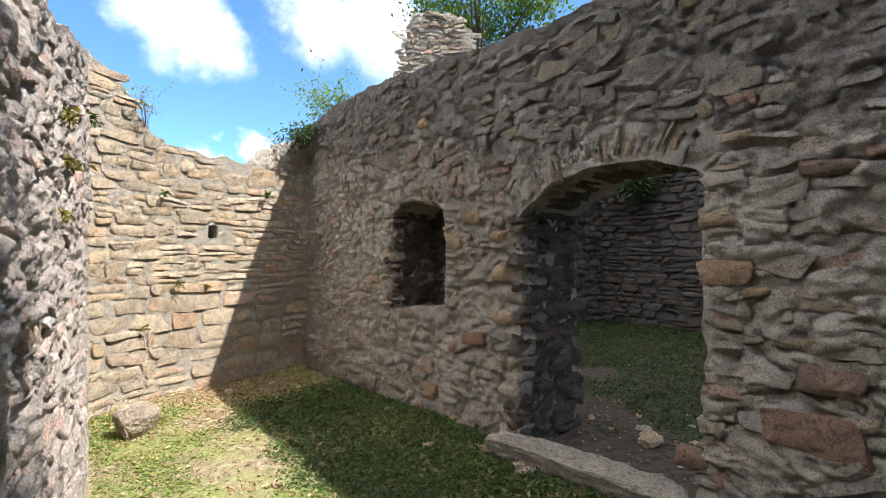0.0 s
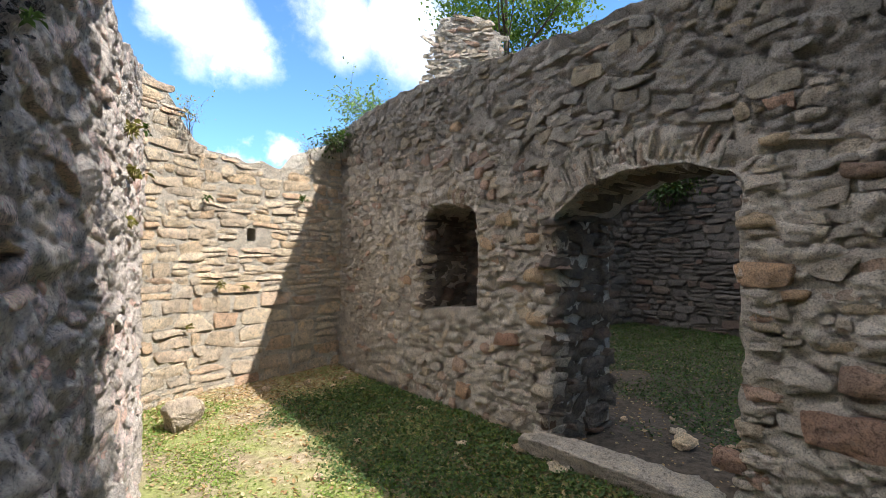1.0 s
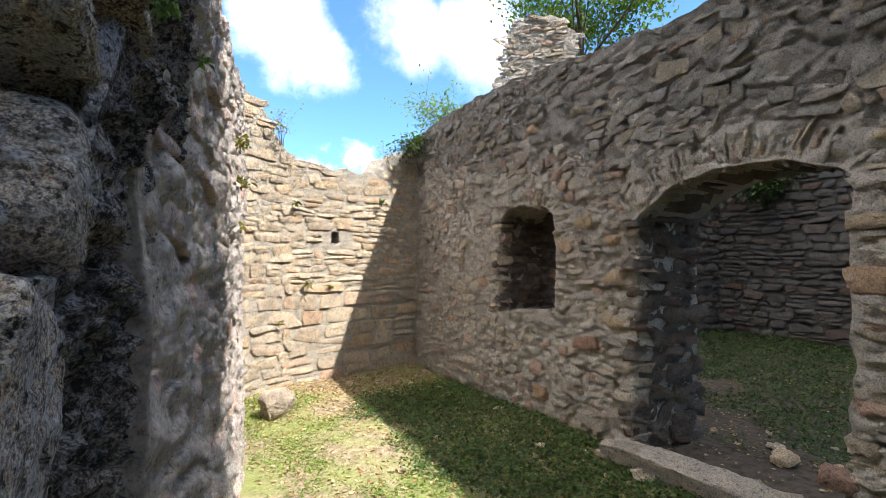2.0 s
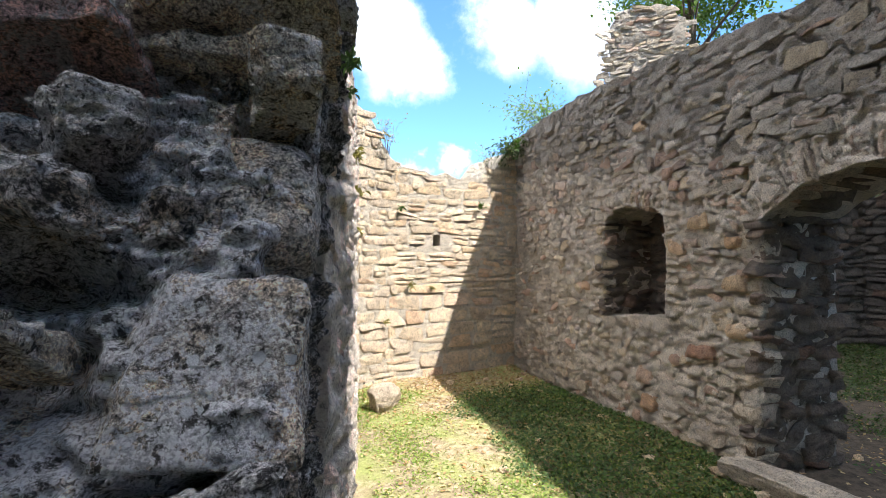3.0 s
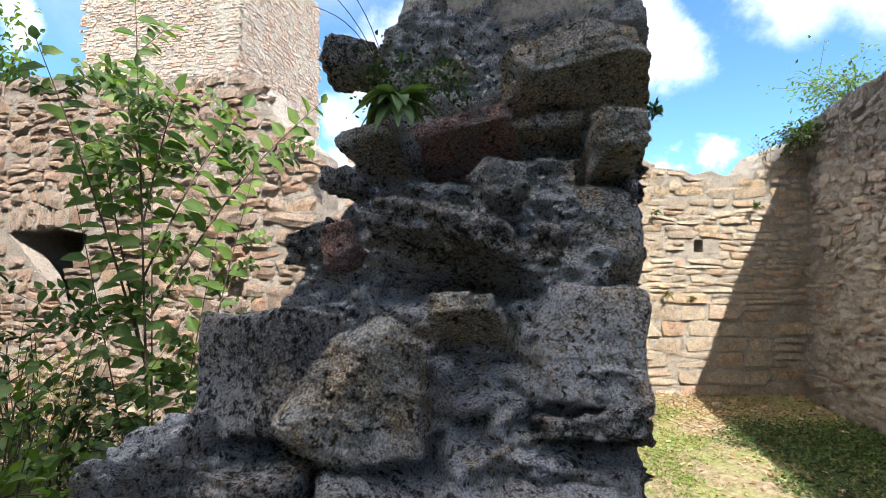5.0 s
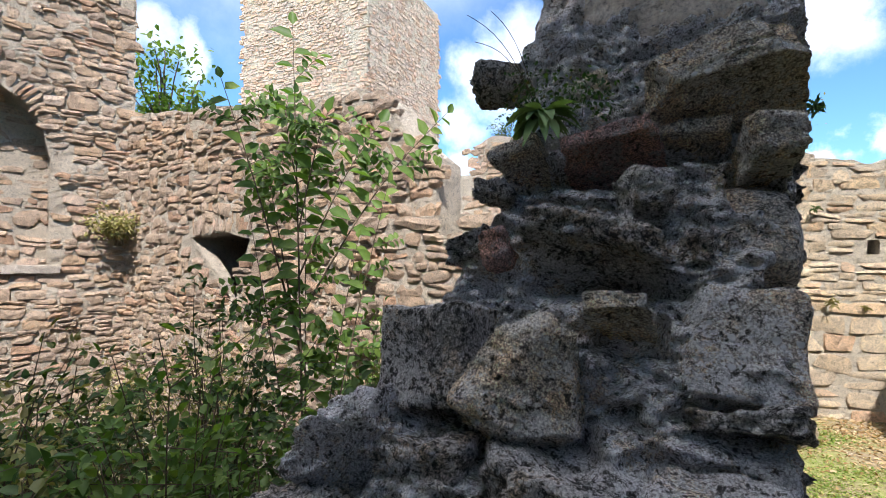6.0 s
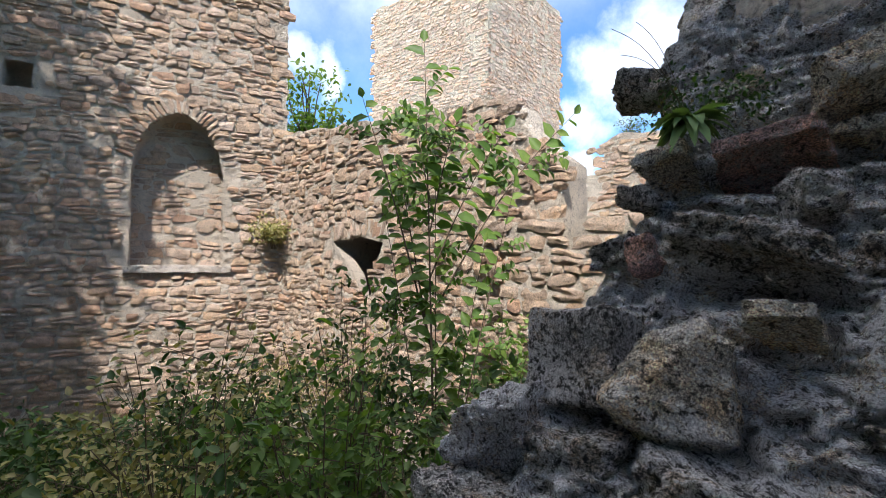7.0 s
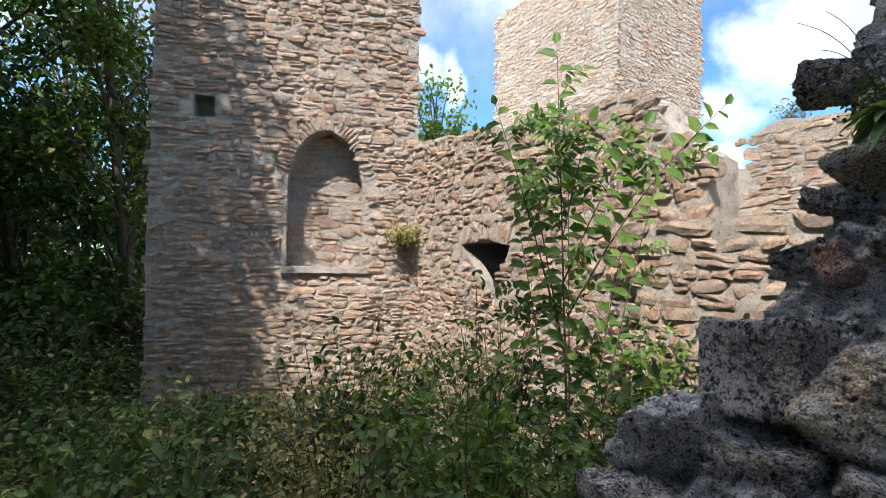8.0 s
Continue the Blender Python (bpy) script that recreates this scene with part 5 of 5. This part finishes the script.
def bush(name, x, y, top, radius, seed, label, stems=16, leaves=900, size=0.055, mat="leaf", z0=None, spread=0.03, twig=0.006):
    """Stems that fan out from the ground, forked, with leaves along their upper parts."""
    rng = np.random.default_rng(seed)
    zb = float(ground_z(x, y)) - 0.02 if z0 is None else z0
    root = new(name, None)
    tagged(root, label, "bush")
    geo, lf = Geo(), Geo()
    spots = []
    for k in range(stems):
        a = rng.uniform(0, 2 * np.pi)
        r = radius * rng.uniform(0.2, 1.0)
        h = (top - zb) * rng.uniform(0.6, 1.0) * (1 - 0.25 * (r / radius) ** 2)
        t = np.linspace(0, 1, 8)[:, None]
        tip = np.array((math.cos(a) * r, math.sin(a) * r, h))
        base = np.array((x, y, zb)) + np.array((math.cos(a), math.sin(a), 0)) * radius * 0.12
        p = base + t * tip * np.array((1, 1, 0)) * t + np.array((0, 0, h)) * t ** 0.85 + rng.normal(0, 0.015, (8, 3)) * t
        tube(geo, p, twig, twig * 0.3, 5)
        spots.append(p[3:])
        for j in range(3):
            i = rng.integers(3, 7)
            q = p[i] + np.linspace(0, 1, 5)[:, None] * (rng.normal(0, 1, 3) * np.array((1, 1, 0.5)) + np.array((0, 0, 0.5))) * radius * 0.35
            tube(geo, q, twig * 0.5, twig * 0.2, 4)
            spots.append(q[1:])
    sp = np.vstack(spots)
    i = rng.integers(0, len(sp), leaves)
    pos = sp[i] + rng.normal(0, spread, (leaves, 3))
    out = pos - np.array((x, y, zb + 0.4 * (top - zb)))
    d = out / (np.linalg.norm(out, axis=1)[:, None] + 1e-6) + rng.normal(0, 0.7, (leaves, 3)) + np.array((0, 0, -0.35))
    L = size * rng.uniform(0.55, 1.25, leaves)
    leaf_quads(lf, pos, d, np.array((0.15, -0.2, 1.0)) + rng.normal(0, 0.3, (leaves, 3)), L, L * rng.uniform(0.5, 0.68, leaves), 0.25)
    part("branchwork", geo.mesh("branchwork", MAT["twig"]), root)
    part("foliage", lf.mesh("foliage", MAT[mat]), root)
    return root


for i, (x, y, top, r, n, sz) in enumerate(((-1.35, 0.62, 1.10, 0.35, 700, 0.05), (-1.65, 0.05, 1.12, 0.5, 1300, 0.05), (-1.95, 0.75, 1.42, 0.5, 1300, 0.05), (-1.75, 1.45, 1.38, 0.45, 1200, 0.05),
                                           (-2.5, 0.35, 1.40, 0.55, 1300, 0.055), (-2.55, 1.35, 1.55, 0.5, 1200, 0.05), (-1.55, 2.2, 1.35, 0.5, 1200, 0.05), (-2.3, 2.4, 1.35, 0.55, 1300, 0.055),
                                           (-3.3, 0.9, 1.28, 0.6, 1200, 0.06), (-3.4, 2.0, 1.4, 0.6, 1200, 0.055), (-2.2, -0.55, 1.15, 0.5, 1200, 0.055), (-3.3, -0.3, 1.05, 0.6, 1200, 0.06),
                                           (-4.4, 0.5, 0.55, 0.7, 1300, 0.065), (-4.5, 1.7, 0.75, 0.7, 1300, 0.065), (-4.6, 2.9, 0.9, 0.6, 1000, 0.06), (-5.6, 0.4, 0.25, 0.7, 1200, 0.07),
                                           (-5.7, 1.8, 0.25, 0.7, 1100, 0.07), (-4.7, -0.8, 0.6, 0.7, 1300, 0.07), (-6.3, -0.6, 0.4, 0.8, 1300, 0.07), (-6.2, 3.0, 0.6, 0.5, 800, 0.06),
                                           (-7.6, -0.9, 0.7, 0.8, 1300, 0.075), (-7.0, 0.6, -0.1, 0.6, 900, 0.07), (-1.2, 1.9, 1.2, 0.4, 900, 0.05), (-8.6, -1.5, 1.2, 0.9, 1500, 0.08))):
    bush("bush", x, y, top, r, 200 + i, "leafy shaded bush growing by the wall", 28, int(n * 1.25), sz * (0.7 if i % 5 == 4 else 1.05), "leaf_sun" if i in (2, 7) else ("leaf", "leaf_dark", "leaf", "leaf", "dry_green")[i % 5], twig=0.005)


def build_sapling():
    """A young tree of a few upright shoots with leaves in two rows."""
    rng = np.random.default_rng(301)
    root = new("sapling", None)
    tagged(root, "young tree with slender shoots and toothed green leaves in sunlight", "tree")
    geo, lf = Geo(), Geo()
    b = np.array((-2.4, 1.85, float(ground_z(-2.4, 1.85))))
    shoots = [(b, (-2.49, 1.76, 3.02), 0.010, 24, 0.115), ((-2.42, 1.86, 0.9), (-2.70, 1.44, 2.62), 0.008, 18, 0.10), ((-2.43, 1.83, 1.3), (-1.84, 2.54, 2.62), 0.007, 18, 0.11), ((-2.45, 1.8, 1.5), (-2.15, 2.2, 2.5), 0.006, 18, 0.10),
              ((-2.46, 1.8, 1.2), (-2.85, 1.9, 2.3), 0.006, 16, 0.10), (b, (-2.05, 2.15, 2.1), 0.007, 18, 0.10), ((-2.45, 1.8, 1.8), (-2.2, 1.75, 2.45), 0.005, 14, 0.10),
              ((-2.45, 1.8, 2.0), (-2.75, 2.0, 2.7), 0.005, 14, 0.10), (b, (-2.65, 1.6, 1.9), 0.006, 18, 0.10), (b, (-2.2, 2.05, 1.75), 0.006, 18, 0.10), (b, (-2.5, 1.9, 2.1), 0.006, 18, 0.10)]
    for s, e, r, n, size in shoots:
        s, e = np.array(s), np.array(e)
        t = np.linspace(0, 1, 12)[:, None]
        bow = np.cross(e - s, (0, 0, 1.0)) * 0.06 * rng.normal()
        p = s + (e - s) * t + bow * np.sin(t * np.pi) + np.array((0, 0, 0.10)) * np.sin(t * np.pi)
        tube(geo, p, r, 0.0016, 6)
        n = int(n * 1.15)
        k = np.linspace(0.25, 1.0, n)
        pos = np.stack([np.interp(k, t[:, 0], p[:, j]) for j in range(3)], 1)
        ax = (e - s) / np.linalg.norm(e - s)
        out = np.cross(ax, (0.83, -0.56, 0.2))
        out /= np.linalg.norm(out)
        sign = np.where(np.arange(n) % 2 == 0, 1.0, -1.0)[:, None]
        d = out * sign + ax * 0.35 + rng.normal(0, 0.22, (n, 3))
        d[-1] = ax
        up = np.array((0.5, -0.5, 0.8)) + rng.normal(0, 0.3, (n, 3))
        L = 1.2 * size * rng.uniform(0.7, 1.2, n) * (1.08 - 0.2 * k)
        leaf_quads(lf, pos, d, up, L, L * 0.62, 0.25)
        # side twigs with smaller leaves
        for j in range(5):
            q0 = pos[rng.integers(n // 3, max(1, n - 3))]
            q1 = q0 + (out * rng.choice((-1, 1)) * 0.17 + rng.normal(0, 0.05, 3) + np.array((0, 0, 0.05)))
            q = q0 + (q1 - q0) * np.linspace(0, 1, 5)[:, None]
            tube(geo, q, 0.0025, 0.0012, 4)
            m = 9
            kk = np.linspace(0.2, 1, m)[:, None]
            pp = q0 + (q1 - q0) * kk
            dd = np.cross(q1 - q0, (0.8, -0.5, 0.3)) / 0.22 * np.where(np.arange(m) % 2 == 0, 1.0, -1.0)[:, None] + (q1 - q0) * 2 + rng.normal(0, 0.2, (m, 3))
            leaf_quads(lf, pp, dd, np.array((0.4, -0.5, 0.9)) + rng.normal(0, 0.3, (m, 3)), size * 0.7 * rng.uniform(0.7, 1.1, m), size * 0.4 * rng.uniform(0.8, 1.1, m), 0.2)
    part("branchwork", geo.mesh("branchwork", MAT["twig"]), root)
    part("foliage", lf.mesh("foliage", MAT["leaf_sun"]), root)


build_sapling()


def build_rosette():
    """The plant with long soft leaves that grows in a joint of the wall end."""
    rng = np.random.default_rng(311)
    c = np.array((-0.585, 0.375, 1.848))
    root = new("rosette_plant", None)
    tagged(root, "rosette of long soft green leaves rooted in the wall", "plant")
    for k in range(40):
        a = rng.uniform(-0.25, 1.25) * np.pi + np.pi
        L, W = rng.uniform(0.035, 0.068), rng.uniform(0.008, 0.0135)
        d = np.array((math.cos(a), math.sin(a) * 0.7, rng.uniform(-0.2, 0.7)))
        t = np.linspace(0, 1, 8)
        mid = c + d * (t * L)[:, None] - np.array((0, 0, 1)) * (t ** 2 * L * rng.uniform(0.4, 1.0))[:, None]
        side = np.cross(d, (0, 0, 1.0))
        side /= np.linalg.norm(side)
        w = W * np.sin(np.pi * np.clip(t * 0.93 + 0.06, 0, 1)) ** 0.8
        v = np.array((-1, -0.5, 0, 0.5, 1))
        p = mid[:, None, :] + side * (w[:, None] * v[None, :])[:, :, None] + np.array((0, 0, 1)) * (np.abs(v)[None, :] * w[:, None] * 0.35)[:, :, None]
        geo = Geo()
        geo.grid(p)
        part("leaf", geo.mesh("leaf", MAT["leaf_soft"]), root)
    geo = Geo()
    for e in ((-0.66, 0.26, 1.97), (-0.64, 0.30, 1.99), (-0.64, 0.24, 1.92)):
        t = np.linspace(0, 1, 10)[:, None]
        tube(geo, c + (np.array(e) - c) * t + np.array((0, 0, 0.03)) * np.sin(t * 3.1), 0.0007, 0.0004, 5)
    part("stalk", geo.mesh("stalk", MAT["twig"]), root, "thin dry flower stalk")
    lf = Geo()
    scatter_leaves(lf, rng, c + np.array([(-0.01, 0.0, 0.03), (0.03, 0.01, 0.035), (-0.03, 0.01, 0.02), (0.06, 0.0, 0.03), (0.09, 0.0, 0.02), (-0.02, -0.01, 0.05)]), 0.018, 520, 0.008, 0.8)
    part("foliage", lf.mesh("foliage", MAT["leaf_dark"]), root, "tiny dark leaves of a creeping herb")


build_rosette()
bush("shrub", 3.35, 6.7, 4.2, 0.75, 320, "feathery bluish shrub growing on the wall top", 18, 1300, 0.055, "leaf_blue", 3.25, 0.06, 0.006)
tree("tree", (-10.6, 6.2, -1), 6.4, 0.07, [(-10.6, 6.2, 5.3, 0.85, 0.9), (-10.9, 6.3, 4.6, 1.0, 0.6)], 1500, 0.13, "leaf_sun", 321, "small leafy tree behind the curtain wall", spread=0.2, clumps=40)
bush("weed", -3.9, 9.3, 4.65, 0.35, 322, "small bush on the broken wall top", 12, 350, 0.05, "leaf", 4.0, 0.04, 0.006)
bush("weed", -7.25, 3.42, 2.25, 0.36, 323, "dry yellowish weed growing from the wall", 20, 1100, 0.05, "dry_green", 1.75, 0.04, 0.004)
bush("weed", 2.45, 6.25, 3.28, 0.28, 324, "weeds and ivy on the broken wall corner", 14, 500, 0.05, "leaf", 2.95, 0.05, 0.004)
bush("ivy", 9.3, 5.4, 3.3, 0.5, 327, "ivy hanging over the top of the yard wall", 16, 900, 0.09, "leaf", 2.55, 0.12, 0.005)
bush("weed", 0.62, 5.75, 3.35, 0.18, 325, "dry stalks and weeds on the broken wall top", 14, 120, 0.03, "dry_green", 2.85, 0.03, 0.002)
bush("weed", 2.15, 6.38, 3.25, 0.18, 326, "dry stalks and weeds on the broken wall top", 10, 90, 0.03, "dry_green", 2.85, 0.03, 0.002)


def tuft(x, y, z, size, n, seed, mat="leaf", name="weed", label="small green tuft growing from a wall joint"):
    rng = np.random.default_rng(seed)
    root = new(name, None)
    tagged(root, label, "plant")
    root.location = (x, y, z)
    for k in range(n):
        lf = Geo()
        d = rng.normal(0, 1, (1, 3)) + np.array((0, -0.3, 0.2))
        leaf_quads(lf, rng.normal(0, size * 0.25, (1, 3)), d, np.array((0, 0, 1.0)) + rng.normal(0, 0.4, (1, 3)), rng.uniform(0.4, 1.0, 1) * size, rng.uniform(0.12, 0.25, 1) * size, 0.5)
        part("leaf", lf.mesh("leaf", MAT[mat]), root)


tuft(0.95, 5.93, 1.22, 0.07, 30, 331, "dry_green")
tuft(1.25, 6.05, 1.17, 0.05, 30, 332, "dry_green")
tuft(0.62, 5.78, 0.78, 0.05, 24, 333, "dry_green")
tuft(2.0, 6.2, 2.3, 0.07, 24, 334)
tuft(0.80, 5.88, 2.2, 0.06, 24, 335)
tuft(0.02, 3.2, 2.05, 0.06, 40, 336, "dry_green")
tuft(-0.02, 2.8, 1.75, 0.05, 40, 337, "dry_green")
tuft(0.0, 3.0, 2.25, 0.06, 40, 338, "dry_green")
tuft(-0.20, 0.9, 1.95, 0.02, 40, 339, "leaf_soft")
tuft(-0.228, 0.47, 1.845, 0.014, 60, 340, "leaf_blue")
tuft(0.1, 4.6, 2.6, 0.10, 40, 341)


# ---- grass, clover and litter ----
def in_room(x, y):
    return (x > 0.12) & (x < 2.58) & (y > -2.2) & (y < 5.8 + 0.28 * x)


def build_turf():
    rng = np.random.default_rng(401)

    def strew(name, n, box, size, mat, label, dens, flat=0.35, up=0.6, aspect=0.5, keep=None):
        x, y = rng.uniform(box[0], box[1], n), rng.uniform(box[2], box[3], n)
        k = dens(x, y) > rng.random(n)
        if keep is not None:
            k &= keep(x, y)
        x, y = x[k], y[k]
        m = len(x)
        pos = np.stack([x, y, ground_z(x, y) + 0.004 + rng.uniform(0, size * up, m)], 1)
        d = rng.normal(0, 1, (m, 3)) * np.array((1, 1, flat))
        L = size * rng.uniform(0.5, 1.2, m)
        geo = Geo()
        leaf_quads(geo, pos, d + np.array((0, 0, up * 0.5)), np.array((0, 0, 1.0)) + rng.normal(0, 0.3, (m, 3)), L, L * aspect)
        ob = new(name, geo.mesh(name, MAT[mat]))
        tagged(ob, label, "grass", kind="stuff")

    patch = lambda x, y: smooth(-0.35, 0.35, fbm(np.stack([x, y, 0 * x], -1), 0.8, 3, 411) + 0.5 * smooth(0.9, 2.0, x) - 0.9 * smooth(5.0, 6.2, y) - 0.02)
    # strip in the east wall's shadow, where darker clover also paints the shade
    shade_strip = lambda x, y: (0.55 + 0.45 * patch(x, y)) * (1 - smooth(4.6, 5.6, y)) * smooth(1.05, 1.5, x + 0.25 * fbm(np.stack([x, y, 0 * x], -1), 0.5, 2, 419))
    strew("clover", 60000, (0.1, 2.6, -1.5, 6.4), 0.022, "grass", "low clover and weeds on the room floor", lambda x, y: patch(x, y) - 0.8 * shade_strip(x, y), keep=in_room, aspect=0.75)
    strew("clover", 70000, (0.9, 2.6, -0.5, 6.2), 0.026, "leaf", "dense dark green clover along the wall, its shade put into the colour", lambda x, y: 1.2 * shade_strip(x, y), keep=in_room, aspect=0.8, up=1.0)
    strew("grass", 40000, (0.1, 2.6, -1.5, 6.4), 0.035, "grass", "short sparse grass on the room floor", lambda x, y: 0.5 * patch(x, y) + 0.06, flat=0.8, up=0.8, keep=in_room, aspect=0.14)
    strew("leaf_litter", 26000, (0.1, 2.6, -1.0, 6.4), 0.04, "dry", "fallen dry brown leaves on the ground", lambda x, y: 0.16 + 0.25 * smooth(0.9, 2.0, x) + 0.75 * smooth(4.2, 5.6, y) + 0.5 * smooth(2.0, 2.5, x), up=0.15, keep=in_room, aspect=0.55)
    yard = lambda x, y: smooth(-0.3, 0.3, fbm(np.stack([x, y, 0 * x], -1), 1.2, 3, 415) + 0.9 * smooth(3.9, 4.9, x) - 0.2)
    strew("grass", 32000, (3.4, 9.5, 0.5, 6.3), 0.05, "leaf", "shaded green grass of the yard", yard, flat=0.8, up=0.8, aspect=0.2)
    strew("clover", 30000, (3.4, 9.5, 0.5, 6.3), 0.035, "leaf_dark", "low weeds in the shaded yard", yard, aspect=0.7)
    strew("undergrowth", 26000, (-9, -0.8, -4, 3.6), 0.06, "leaf_dark", "low leafy undergrowth below the bushes", lambda x, y: 0.9 + 0 * x, aspect=0.6)
    strew("undergrowth", 22000, (-26, -9, -9, 3), 0.12, "leaf_dark", "low leafy undergrowth of the wood", lambda x, y: 0.9 + 0 * x, up=2.5, aspect=0.6)
    strew("leaf_litter", 12000, (2.9, 9.4, 0.6, 6.3), 0.035, "dry", "fallen dry leaves in the yard", lambda x, y: 0.3 + 0 * x, up=0.1, aspect=0.55)


build_turf()


# ---- stones on the ground ----
boulder = new("boulder", rock_mesh("boulder", (0.20, 0.15, 0.17), 67, "sand", 44, 2.6, 10))
tagged(boulder, "pale broken boulder on the sunlit grass by the wall", "stone")
boulder.matrix_world = pose(0.47, 4.9, 0.1, 0, 0, 20)
sill = new("threshold_stone", rock_mesh("threshold_stone", (0.66, 0.16, 0.12), 8, "rubble", 60, 9.0, 4, under=0.95))
tagged(sill, "long grey weathered threshold stone lying in the doorway", "stone")
sill.matrix_world = pose(2.60, 1.90, 0.13, 0, 0, -80)


def build_pebbles():
    """Fallen stones on the ground, each lying by itself."""
    rng = np.random.default_rng(71)
    shapes = [rock_mesh("fallen_stone", (0.05, 0.035, 0.02), 500 + k, "sand", 16, 3.0, 12) for k in range(5)]
    spots = [(1.75, 5.6), (1.9, 5.75), (2.1, 5.4), (2.3, 5.0), (2.35, 4.4), (2.4, 3.9), (2.42, 3.3), (1.4, 5.7), (2.2, 3.0), (0.85, 4.9), (2.38, 2.7), (2.3, 5.6),
             (3.5, 1.9), (3.75, 2.1), (3.9, 1.75), (4.2, 2.4), (3.6, 2.5), (4.4, 2.0), (2.45, 2.55), (2.4, 2.2), (2.5, 5.9), (1.1, 3.2), (1.6, 3.6)]
    for k, (x, y) in enumerate(spots):
        ob = new("fallen_stone", shapes[k % 5])
        sc = rng.uniform(0.6, 1.5) * (1.8 if k in (12, 13, 18, 19) else 1)
        tagged(ob, "small fallen stone lying on the ground", "stone", "fallen stones")
        ob.matrix_world = pose(x, y, float(ground_z(x, y)) + 0.012 * sc, 0, 0, rng.uniform(0, 360)) @ Matrix.Scale(sc, 4)


build_pebbles()
